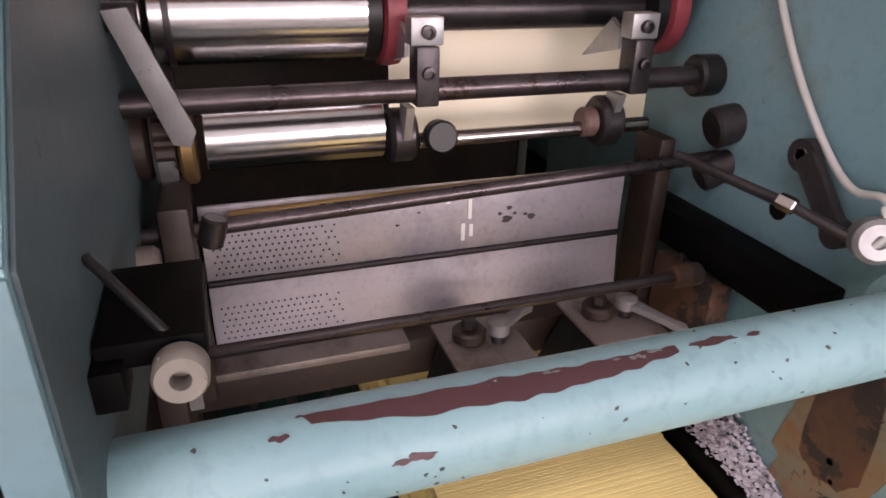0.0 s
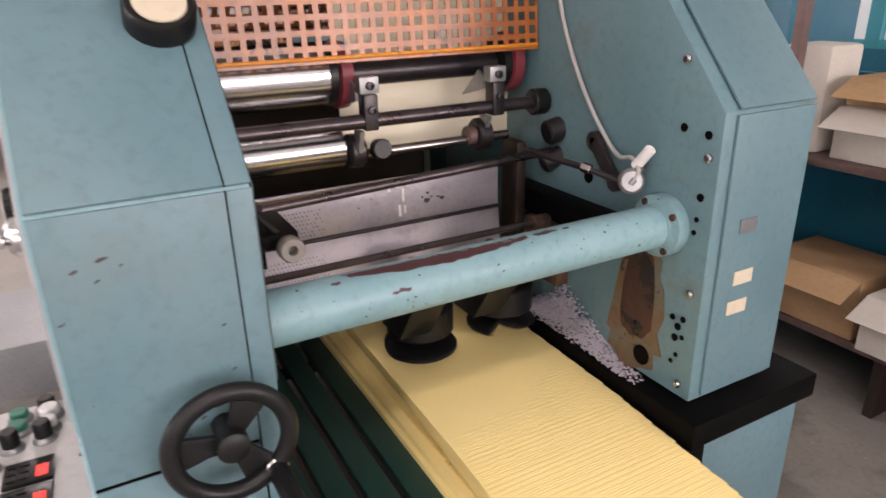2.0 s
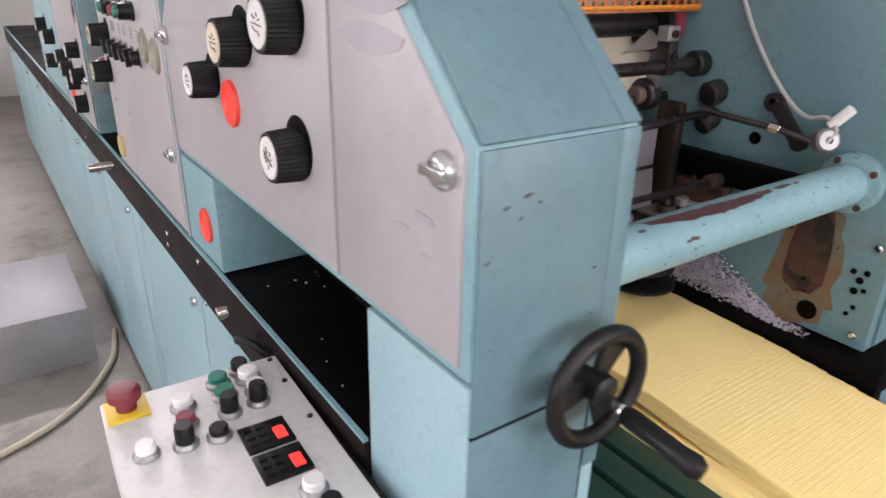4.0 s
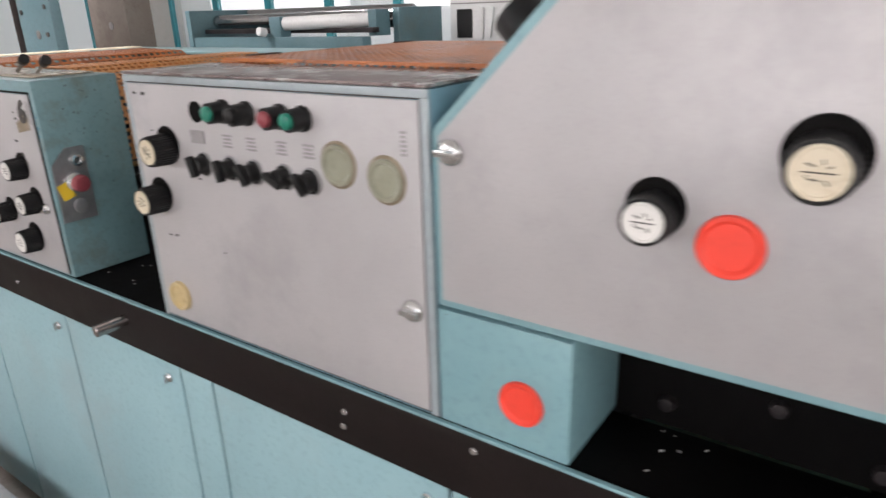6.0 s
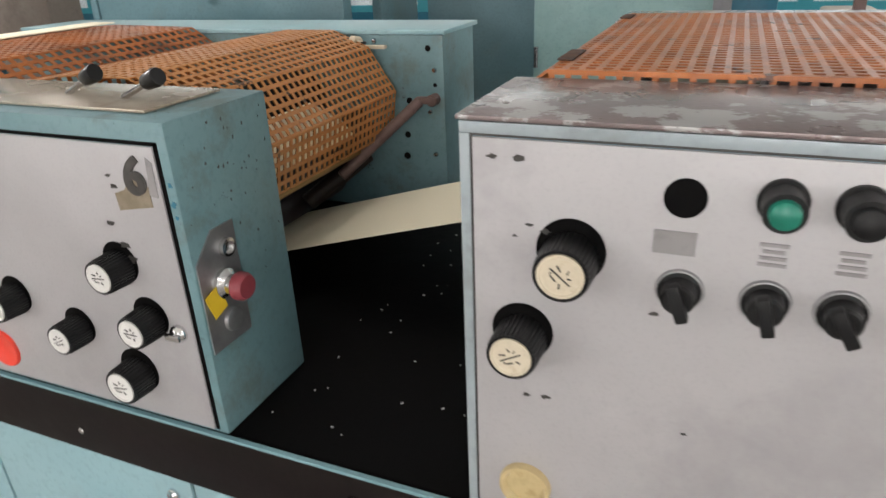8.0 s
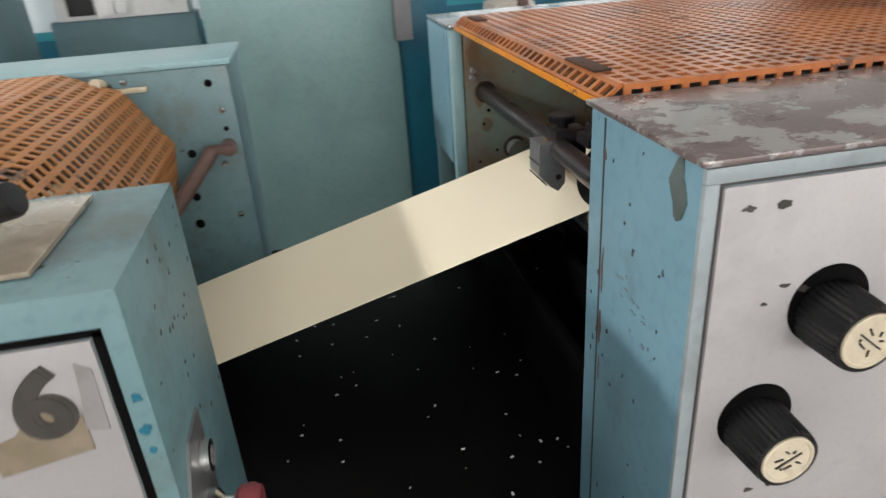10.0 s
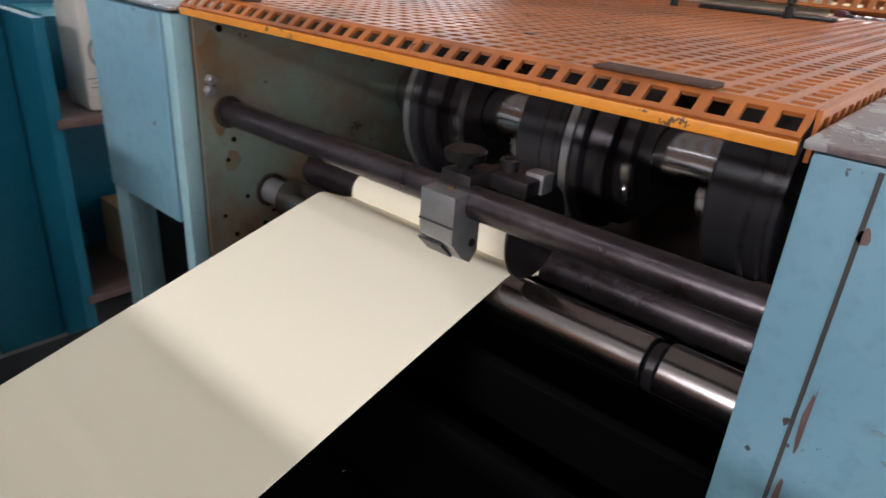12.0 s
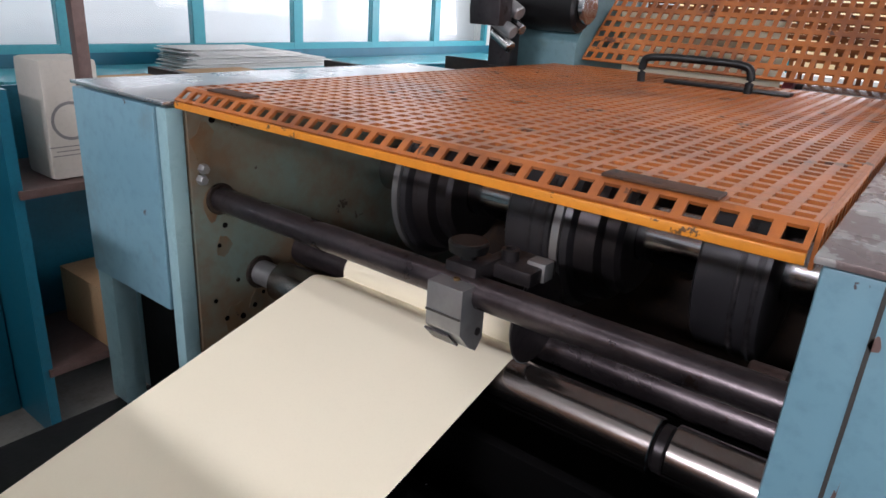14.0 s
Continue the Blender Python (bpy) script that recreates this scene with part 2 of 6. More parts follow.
BLUE = surface("bright_blue_gloss_paint", (0.010, 0.115, 0.18), (0.015, 0.15, 0.225), 0.3, scale=3, stain=(0.007, 0.085, 0.135), stain_at=0.55)
CYAN_FRAME = surface("turquoise_window_paint", (0.03, 0.27, 0.33), (0.045, 0.32, 0.38), 0.35)
CARD = surface("cardboard", (0.40, 0.25, 0.13), (0.46, 0.30, 0.17), 0.85, specular=0.2)
CARTON = surface("pale_carton_board", (0.62, 0.58, 0.52), (0.56, 0.52, 0.46), 0.8, specular=0.2)
GREYPLASTIC = surface("greyed_plastic", (0.150, 0.138, 0.120), (0.195, 0.178, 0.155), 0.5, scale=20, chips=(0.07, 0.05, 0.035), chip_at=0.64, chip_scale=40)
WHITE = surface("white_enamel", (0.66, 0.67, 0.67), (0.72, 0.72, 0.71), 0.35, stain=(0.5, 0.49, 0.46), stain_at=0.6, stain_scale=8)
PAPER = surface("white_paper_bundle", (0.72, 0.72, 0.70), (0.78, 0.77, 0.75), 0.8, specular=0.2)
WALL = surface("off_white_wall_plaster", (0.62, 0.61, 0.58), (0.68, 0.67, 0.64), 0.8, scale=1.2, stain=(0.5, 0.49, 0.46), stain_at=0.6, stain_scale=0.9, specular=0.2)
CEIL = surface("white_ceiling_paint", (0.72, 0.72, 0.70), (0.76, 0.76, 0.74), 0.85, scale=1.0, specular=0.2)
FLOOR = surface("worn_terrazzo_floor", (0.20, 0.185, 0.165), (0.29, 0.27, 0.245), 0.4, scale=2.5, fine=55, chips=(0.42, 0.40, 0.37), chip_at=0.64, chip_scale=60,
                stain=(0.12, 0.105, 0.09), stain_at=0.5, stain_scale=3)
GREYBOX = surface("grey_steel_box", (0.22, 0.22, 0.23), (0.28, 0.28, 0.29), 0.45, metal=0.2)

glass, gt, gp = node_mat("window_glass")
gp.inputs["Transmission Weight"].default_value, gp.inputs["Roughness"].default_value = 1.0, 0.05
gp.inputs["IOR"].default_value = 1.45
DISPLAY, dt_, dp_ = node_mat("lit_red_display")
dp_.inputs["Base Color"].default_value = (0.3, 0.01, 0.01, 1)
dp_.inputs["Emission Color"].default_value, dp_.inputs["Emission Strength"].default_value = (1, 0.05, 0.04, 1), 1.2
DAY, yt_, yp_ = node_mat("bright_outdoor_distance")
yp_.inputs["Base Color"].default_value = (0.8, 0.84, 0.85, 1)
yp_.inputs["Emission Color"].default_value, yp_.inputs["Emission Strength"].default_value = (0.92, 0.95, 1, 1), 0.2

# ---------------------------------------------------------------- mesh helpers


def box(x0, x1, y0, y1, z0, z1, bev=0.0, bm=None, m=None):
    b = bmesh.new()
    vs = bmesh.ops.create_cube(b, size=1)["verts"]
    for v in vs:
        v.co = Vector(((x0 + x1) / 2 + v.co.x * (x1 - x0), (y0 + y1) / 2 + v.co.y * (y1 - y0), (z0 + z1) / 2 + v.co.z * (z1 - z0)))
    if bev:
        bmesh.ops.bevel(b, geom=b.edges[:], offset=bev, segments=2, affect="EDGES", profile=0.6)
    return merged(bm, b, m)


def merged(bm, b, m=None):
    if m is not None:
        bmesh.ops.transform(b, matrix=m, verts=b.verts)
    if bm is None:
        return b
    me = bpy.data.meshes.new("tmp")
    b.to_mesh(me)
    b.free()
    bm.from_mesh(me)
    bpy.data.meshes.remove(me)
    return bm


def prism(poly, axis, a, b, bev=0.0, bm=None):
    """A polygon, given in the two other axes in order, pushed along axis from a to b."""
    q = bmesh.new()

    def at(u, v, w):
        return {"x": (w, u, v), "y": (u, w, v), "z": (u, v, w)}[axis]
    lo = [q.verts.new(at(u, v, a)) for u, v in poly]
    hi = [q.verts.new(at(u, v, b)) for u, v in poly]
    n = len(poly)
    q.faces.new(lo)
    q.faces.new(hi)
    for i in range(n):
        q.faces.new((lo[i], lo[(i + 1) % n], hi[(i + 1) % n], hi[i]))
    bmesh.ops.recalc_face_normals(q, faces=q.faces[:])
    if bev:
        bmesh.ops.bevel(q, geom=q.edges[:], offset=bev, segments=2, affect="EDGES", profile=0.6)
    return merged(bm, q)


def lathe(profile, p, way, seg=32, bm=None, closed=False):
    """Turn (radius, distance) pairs round the line from p along way."""
    q = bmesh.new()
    m = Matrix.Translation(p) @ Vector(way).to_track_quat("Z", "Y").to_matrix().to_4x4()
    rings = []
    for r, h in profile:
        if r < 1e-5:
            rings.append([q.verts.new(m @ Vector((0, 0, h)))])
        else:
            rings.append([q.verts.new(m @ Vector((r * math.cos(2 * math.pi * i / seg), r * math.sin(2 * math.pi * i / seg), h))) for i in range(seg)])
    pairs = list(zip(rings, rings[1:]))
    if closed:
        pairs.append((rings[-1], rings[0]))
    for a, b in pairs:
        for i in range(seg):
            j = (i + 1) % seg
            if len(a) == 1 and len(b) == 1:
                continue
            if len(a) == 1:
                q.faces.new((a[0], b[i], b[j]))
            elif len(b) == 1:
                q.faces.new((a[i], a[j], b[0]))
            else:
                q.faces.new((a[i], a[j], b[j], b[i]))
    bmesh.ops.recalc_face_normals(q, faces=q.faces[:])
    return merged(bm, q)


def rod(p0, p1, r, seg=20, bm=None, bev=None):
    p0, p1 = Vector(p0), Vector(p1)
    n = (p1 - p0).length
    e = min(r * 0.15, n * 0.2) if bev is None else bev
    return lathe([(0, 0), (r - e, 0), (r, e), (r, n - e), (r - e, n), (0, n)], p0, p1 - p0, seg, bm)


def tube_path(pts, r, seg=10, bm=None):
    q = bmesh.new()
    pts = [Vector(p) for p in pts]
    rings = []
    for i, p in enumerate(pts):
        d = (pts[min(i + 1, len(pts) - 1)] - pts[max(i - 1, 0)]).normalized()
        k = d.to_track_quat("Z", "Y").to_matrix()
        rings.append([q.verts.new(p + k @ Vector((r * math.cos(2 * math.pi * j / seg), r * math.sin(2 * math.pi * j / seg), 0))) for j in range(seg)])
    for a, b in zip(rings, rings[1:]):
        for i in range(seg):
            q.faces.new((a[i], a[(i + 1) % seg], b[(i + 1) % seg], b[i]))
    q.faces.new(rings[0])
    q.faces.new(rings[-1])
    bmesh.ops.recalc_face_normals(q, faces=q.faces[:])
    return merged(bm, q)


def curve_pts(ctrl, n=8):
    """A smooth line through control points."""
    c = [Vector(p) for p in ctrl]
    c = [2 * c[0] - c[1]] + c + [2 * c[-1] - c[-2]]
    out = []
    for i in range(1, len(c) - 2):
        for k in range(n):
            s = k / n
            out.append(0.5 * (2 * c[i] + (c[i + 1] - c[i - 1]) * s + (2 * c[i - 1] - 5 * c[i] + 4 * c[i + 1] - c[i + 2]) * s * s
                              + (3 * c[i] - c[i - 1] - 3 * c[i + 1] + c[i + 2]) * s ** 3))
    return out + [c[-2]]


def sheet(rails, y0, y1, thick, bm=None):
    """A thin sheet that follows (x, z) points between two sides."""
    q = bmesh.new()
    n = len(rails)
    up = []
    for i, (x, z) in enumerate(rails):
        a, b = rails[max(i - 1, 0)], rails[min(i + 1, n - 1)]
        d = Vector((b[0] - a[0], 0, b[1] - a[1])).normalized()
        up.append(Vector((-d.z, 0, d.x)) * thick)
    top = [[q.verts.new(Vector((x, y, z)) + u) for (x, z), u in zip(rails, up)] for y in (y0, y1)]
    low = [[q.verts.new(Vector((x, y, z))) for x, z in rails] for y in (y0, y1)]
    for i in range(n - 1):
        q.faces.new((top[0][i], top[0][i + 1], top[1][i + 1], top[1][i]))
        q.faces.new((low[0][i], low[1][i], low[1][i + 1], low[0][i + 1]))
        for k in (0, 1):
            q.faces.new((top[k][i], low[k][i], low[k][i + 1], top[k][i + 1]))
    for i in (0, n - 1):
        q.faces.new((top[0][i], top[1][i], low[1][i], low[0][i]))
    bmesh.ops.recalc_face_normals(q, faces=q.faces[:])
    return merged(bm, q)


def lattice(rails, y0, y1, ny, hole, thick, bm=None):
    """A perforated sheet along (x, z) points: one row of square holes from point to point, ny holes across."""
    q = bmesh.new()
    n = len(rails)
    pts = []
    for i in range(n - 1):
        (xa, za), (xb, zb) = rails[i], rails[i + 1]
        for s in ((0, (1 - hole) / 2, (1 + hole) / 2) if i < n - 2 else (0, (1 - hole) / 2, (1 + hole) / 2, 1)):
            pts.append((xa + (xb - xa) * s, za + (zb - za) * s))
    ys = []
    for j in range(ny):
        for s in ((0, (1 - hole) / 2, (1 + hole) / 2) if j < ny - 1 else (0, (1 - hole) / 2, (1 + hole) / 2, 1)):
            ys.append(y0 + (y1 - y0) * (j + s) / ny)
    layers = []
    for k in (0, 1):
        g = []
        for i, (x, z) in enumerate(pts):
            a, b = pts[max(i - 1, 0)], pts[min(i + 1, len(pts) - 1)]
            d = Vector((b[0] - a[0], 0, b[1] - a[1])).normalized()
            o = Vector((-d.z, 0, d.x)) * thick * k
            g.append([q.verts.new(Vector((x, y, z)) + o) for y in ys])
        layers.append(g)
    lo, hi = layers
    ni, nj = len(pts) - 1, len(ys) - 1

    def solid(i, j):
        return 0 <= i < ni and 0 <= j < nj and not (i % 3 == 1 and j % 3 == 1)
    for i in range(ni):
        for j in range(nj):
            if not solid(i, j):
                continue
            q.faces.new((hi[i][j], hi[i + 1][j], hi[i + 1][j + 1], hi[i][j + 1]))
            q.faces.new((lo[i][j], lo[i][j + 1], lo[i + 1][j + 1], lo[i + 1][j]))
            for (di, dj, a, b) in ((-1, 0, (i, j), (i, j + 1)), (1, 0, (i + 1, j), (i + 1, j + 1)), (0, -1, (i, j), (i + 1, j)), (0, 1, (i, j + 1), (i + 1, j + 1))):
                if not solid(i + di, j + dj):
                    q.faces.new((lo[a[0]][a[1]], lo[b[0]][b[1]], hi[b[0]][b[1]], hi[a[0]][a[1]]))
    return merged(bm, q)


def thing(name, loc, label, category, group="", kind=""):
    ob = new(name)
    ob.location = loc
    ob.empty_display_size = 0.05
    return tagged(ob, label, category, group, kind)


def part(name, bm, material, parent=None, label="", smooth=38, frame_at=None):
    """Link a bmesh, built in world space, as one mesh object under a thing or a part."""
    me = bpy.data.meshes.new(name)
    bm.to_mesh(me)
    bm.free()
    me.materials.append(material)
    if smooth:
        me.polygons.foreach_set("use_smooth", [True] * len(me.polygons))
        me.set_sharp_from_angle(angle=radians(smooth))
    ob = new(name, me)
    if parent is not None:
        ob.parent = parent
        if parent.type == "EMPTY":
            ob.matrix_parent_inverse = Matrix.Translation(-parent.location)
    if label:
        ob["label"] = label
    return ob


def single(name, bm, material, label, category, group="", kind="", smooth=38):
    return tagged(part(name, bm, material, smooth=smooth), label, category, group, kind)


def text_mesh(body, size, m, depth=0.0006):
    cu = bpy.data.curves.new("lettering", "FONT")
    cu.body, cu.size, cu.extrude, cu.offset, cu.align_x, cu.align_y = body, size, depth, size * 0.03, "CENTER", "CENTER"
    ob = bpy.data.objects.new("lettering", cu)
    scene.collection.objects.link(ob)
    me = bpy.data.meshes.new_from_object(ob.evaluated_get(bpy.context.evaluated_depsgraph_get()))
    bpy.data.objects.remove(ob)
    b = bmesh.new()
    b.from_mesh(me)
    bpy.data.meshes.remove(me)
    bmesh.ops.transform(b, matrix=m, verts=b.verts)
    return b

# ---------------------------------------------------------------- the room
RX0, RX1, RY0, RY1, RH = ROOM
single("floor", box(RX0, RX1, RY0, RY1, -0.1, 0.0), FLOOR, "worn speckled terrazzo floor", "floor", kind="structure")
single("ceiling", box(RX0, RX1, RY0, RY1, RH, RH + 0.1), CEIL, "plain white workshop ceiling", "ceiling", kind="structure")


def window_wall(name, y0, y1, inward, z0, z1, n):
    """A long wall with one band of windows, blue up to the sill."""
    w = thing(name, (0, (y0 + y1) / 2, 0), "plastered workshop wall with a band of windows", "wall", kind="structure")
    part("wall_below", box(RX0, RX1, y0, y1, 0, z0), BLUE if inward < 0 else WALL, w, "blue-painted wall below the sill" if inward < 0 else "")
    part("wall_above", box(RX0, RX1, y0, y1, z1, RH), WALL, w)
    part("wall_end", box(RX0, RX0 + 0.8, y0, y1, z0, z1), WALL, w)
    part("wall_end", box(RX1 - 0.6, RX1, y0, y1, z0, z1), WALL, w)
    a, b = RX0 + 0.8, RX1 - 0.6
    ya = y0 if inward < 0 else y1 - 0.06
    for i in range(n):
        u0, u1 = a + (b - a) * i / n, a + (b - a) * (i + 1) / n
        win = thing("window_%d" % (i + 1), ((u0 + u1) / 2, ya, z0), "turquoise-framed window with frosted bright panes", "window", group="windows of a long wall", kind="structure")
        fr = box(u0, u0 + 0.045, ya, ya + 0.06, z0, z1)
        box(u1 - 0.045, u1, ya, ya + 0.06, z0, z1, bm=fr)
        for zz in (z0, (z0 + z1) / 2 - 0.02, z1 - 0.05):
            box(u0 + 0.0452, u1 - 0.0452, ya + 0.002, ya + 0.058, zz, zz + 0.05, bm=fr)
        part("window_frame", fr, CYAN_FRAME, win)
        for zz in (z0 + 0.0505, (z0 + z1) / 2 + 0.0305):
            pane = part("pane", box(u0 + 0.046, u1 - 0.046, ya + 0.027, ya + 0.031, zz, zz + (z1 - z0) / 2 - 0.082), glass, win)
            pane.visible_shadow = False
    return w


window_wall("wall_north", 4.5, 4.68, -1, 1.15, 2.75, 14)
window_wall("wall_south", -4.1, -3.95, 1, 1.25, 2.75, 14)
ww = thing("wall_west", (RX0, 0, 0), "plastered end wall with a window by the corner", "wall", kind="structure")
part("wall_side", box(RX0 - 0.12, RX0, RY0, 2.6, 0, RH), WALL, ww)
part("wall_below", box(RX0 - 0.12, RX0, 2.6, RY1, 0, 1.15), WALL, ww)
part("wall_above", box(RX0 - 0.12, RX0, 2.6, RY1, 2.75, RH), WALL, ww)
for ly in (2.62, 3.3, 3.95, 4.44):
    part("mullion", box(RX0 - 0.08, RX0 - 0.03, ly - 0.02, ly + 0.02, 1.15, 2.75), CYAN_FRAME, ww)
single("backdrop", box(RX0 - 0.42, RX0 - 0.40, 2.2, RY1, 0.6, 3.2), DAY, "bright hazy daylight outside the windows", "backdrop", kind="structure")
we = thing("wall_east", (RX1, -1.2, 0), "plastered end wall with two wide window openings", "wall", kind="structure")
part("wall_below", box(RX1, RX1 + 0.12, RY0, RY1, 0, 1.15), WALL, we)
part("wall_above", box(RX1, RX1 + 0.12, RY0, RY1, 2.75, RH), WALL, we)
part("wall_side", box(RX1, RX1 + 0.12, RY0, -2.95, 1.15, 2.75), WALL, we)
part("wall_side", box(RX1, RX1 + 0.12, 3.9, RY1, 1.15, 2.75), WALL, we)
part("wall_pier", box(RX1, RX1 + 0.12, 0.55, 0.75, 1.15, 2.75), WALL, we)
for ly in (-2.3, -1.2, -0.1, 1.5, 2.3, 3.1):
    part("mullion", box(RX1 + 0.03, RX1 + 0.08, ly - 0.02, ly + 0.02, 1.15, 2.75), CYAN_FRAME, we)
for lx, ly, lz, tilt, watts in TUBES:
    tl = thing("tube_lamp", (lx, ly, lz + 0.1), "white ceiling batten for a fluorescent tube", "ceiling lamp", group="tube lamps on the ceiling")
    part("batten", box(lx - 0.05, lx + 0.05, ly - 0.63, ly + 0.63, lz + 0.08, lz + 0.14, 0.006), WHITE, tl)
    for dy in (-0.4, 0.4):
        part("hanger", rod((lx, ly + dy, lz + 0.14), (lx, ly + dy, RH), 0.005, 8), STEEL, tl)
single("backdrop", box(RX0, RX1, 4.80, 4.82, 0.6, 3.2), DAY, "bright hazy daylight outside the windows", "backdrop", kind="structure")

# ---------------------------------------------------------------- press base
DECK = 0.98
base = thing("base_cabinet", (-3.2, 0.5, 0), "long press base with pale blue doors and a black deck edge", "machine base")
part("core", box(-6.5, -0.78, 0.03, 1.06, 0.0, 0.836), GREASE, base)
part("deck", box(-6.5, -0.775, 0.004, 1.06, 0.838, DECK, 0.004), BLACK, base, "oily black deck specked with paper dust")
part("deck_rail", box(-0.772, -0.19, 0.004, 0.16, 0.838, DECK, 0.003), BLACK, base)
part("deck_edge", box(-6.5, -0.19, -0.006, 0.002, 0.864, DECK - 0.004, 0.002), STRIPE, base, "dark brown-black edge strip")
part("edge_bead", box(-6.5, -0.19, -0.007, 0.0, DECK - 0.003, DECK + 0.002), TRIM, base)
door_edges = (-6.5, -5.9, -5.3, -4.7, -4.1, -3.5, -3.08, -2.59, -2.10, -1.622, -1.512, -0.93, -0.45, -0.19)
for a, b in zip(door_edges, door_edges[1:]):
    d = part("door", box(a + 0.0035, b - 0.0035, -0.002, 0.028, 0.06, 0.860, 0.003), SKY_BLUE, base)
    if b - a > 0.3:
        latch = lathe([(0, 0), (0.011, 0), (0.011, 0.004), (0.007, 0.009), (0, 0.011)], (b - 0.042, -0.002, 0.824), (0, -1, 0), 20)
        box(b - 0.045, b - 0.039, -0.0145, -0.010, 0.814, 0.834, bm=latch)
        part("latch", latch, CHROME, d, "small chrome door latch")
part("plinth", box(-6.5, -0.19, 0.04, 1.0, 0.0, 0.055), IRON, base)
for px, pz, pn in ((-1.795, 0.930, 0.074), (-0.722, 0.914, 0.024)):
    part("peg", rod((px, -0.002, pz), (px - 0.005, -pn, pz - 0.003), 0.0135), SHAFT, base, "short steel peg in the deck edge")
for px, pz in ((-1.135, 0.93), (-1.14, 0.90), (-0.88, 0.955), (-0.86, 0.87), (-2.31, 0.91)):
    part("screw", rod((px, -0.004, pz), (px, -0.011, pz), 0.006, 12), CHROME, base)

# paper dust on the deck
dust = bmesh.new()
rnd = random.Random(5)
for i in range(95):
    s, a = rnd.uniform(0.0009, 0.0027), rnd.uniform(0, 3.1)
    box(-s, s, -s * 0.55, s * 0.55, 0, 0.0008, bm=dust, m=pose(rnd.uniform(-1.98, -1.3), rnd.uniform(0.03, 0.82), DECK + 0.0004, 0, 0, math.degrees(a)))
for i in range(10):
    s = rnd.uniform(0.001, 0.003)
    box(-s, s, -s * 0.55, s * 0.55, 0, 0.0008, bm=dust, m=pose(rnd.uniform(-0.72, -0.2), rnd.uniform(0.02, 0.15), DECK + 0.0004, 0, 0, rnd.uniform(0, 180)))
single("paper_dust", dust, PAPER, "scattered white paper specks on the black deck", "dust", kind="stuff")

# ---------------------------------------------------------------- controls


def quarter_latch(parent, x, z, y=-0.004, r=0.017):
    b = lathe([(0, 0), (r, 0), (r, 0.005), (r * 0.75, 0.010), (r * 0.6, 0.011), (0, 0.011)], (x, y, z), (0, -1, 0), 28)
    box(x - r * 0.95, x + r * 0.95, y - 0.0165, y - 0.0112, z - 0.0045, z + 0.0045, 0.0015, bm=b)
    return part("latch", b, CHROME, parent, "chrome quarter-turn latch")


def dial(parent, x, z, r, cap_mat, y=-0.0035, turn=0.0, hole=1.17, n=0.038):
    """A ribbed black knob in a round recess, with a printed cap."""
    # flat black disc drawn for the dark hollow behind the knob
    rec = lathe([(0, 0), (r * hole, 0), (r * hole, 0.0006), (0, 0.0012)], (x, y, z + r * 0.24), (0, -1, 0), 40)
    part("recess", rec, BLACK, parent)
    g = bmesh.new()
    lathe([(0, 0.001), (r * 0.98, 0.001), (r, 0.004), (r * 0.94, n - 0.004), (r * 0.90, n), (r * 0.80, n), (r * 0.79, n - 0.002), (0, n - 0.002)], (x, y, z), (0, -1, 0), 72, g)
    for i, v in enumerate(g.verts):
        d = Vector((v.co.x - x, 0, v.co.z - z))
        if d.length > r * 0.915:
            k = int(round(math.degrees(math.atan2(d.z, d.x)) / 5.0))
            if k % 2:
                v.co -= d * 0.05
    knob = part("knob", g, RUBBER, parent, "ribbed black dial knob", smooth=25)
    part("cap", lathe([(0, 0), (r * 0.77, 0), (r * 0.77, 0.0030), (r * 0.74, 0.0036), (r * 0.68, 0.0034), (r * 0.65, 0.0024), (0, 0.0024)], (x, y - n + 0.002, z), (0, -1, 0), 36), cap_mat, knob, "printed dial cap")
    mk = bmesh.new()
    yy = y - n - 0.0012
    c, s = math.cos(turn), math.sin(turn)
    box(-r * 0.42, r * 0.42, -0.0005, 0.0005, -0.0006, 0.0006, bm=mk, m=pose(x, yy, z, 0, math.degrees(turn), 0))
    for dx, dz, w, q in ((-0.22, 0.20, 0.12, 20), (0.08, 0.30, 0.07, 70), (0.25, 0.17, 0.06, -30), (-0.12, -0.20, 0.13, 8), (0.20, -0.26, 0.09, 55), (-0.30, -0.12, 0.04, 90)):
        ox, oz = r * (dx * c + dz * s), r * (dz * c - dx * s)
        box(-r * w, r * w, -0.0004, 0.0004, -0.0007, 0.0007, bm=mk, m=pose(x + ox, yy, z + oz, 0, math.degrees(turn) + q, 0))
    part("dial_print", mk, INK, knob)
    return knob


def selector(parent, x, z, y=-0.0035, turn=35):
    k = part("selector_switch", lathe([(0, 0), (0.019, 0), (0.019, 0.003), (0.0155, 0.005), (0.0145, 0.020), (0.012, 0.022), (0, 0.022)], (x, y, z), (0, -1, 0), 28), RUBBER, parent, "black rotary selector switch")
    part("lever", box(-0.018, 0.018, -0.006, 0.006, -0.0055, 0.0055, 0.002, m=pose(x, y - 0.026, z, 0, turn, 0)), RUBBER, k)
    part("rim", lathe([(0.0192, 0), (0.0215, 0), (0.0205, 0.0032), (0.0192, 0.0034)], (x, y, z), (0, -1, 0), 28, closed=True), ALU, k)
    return k


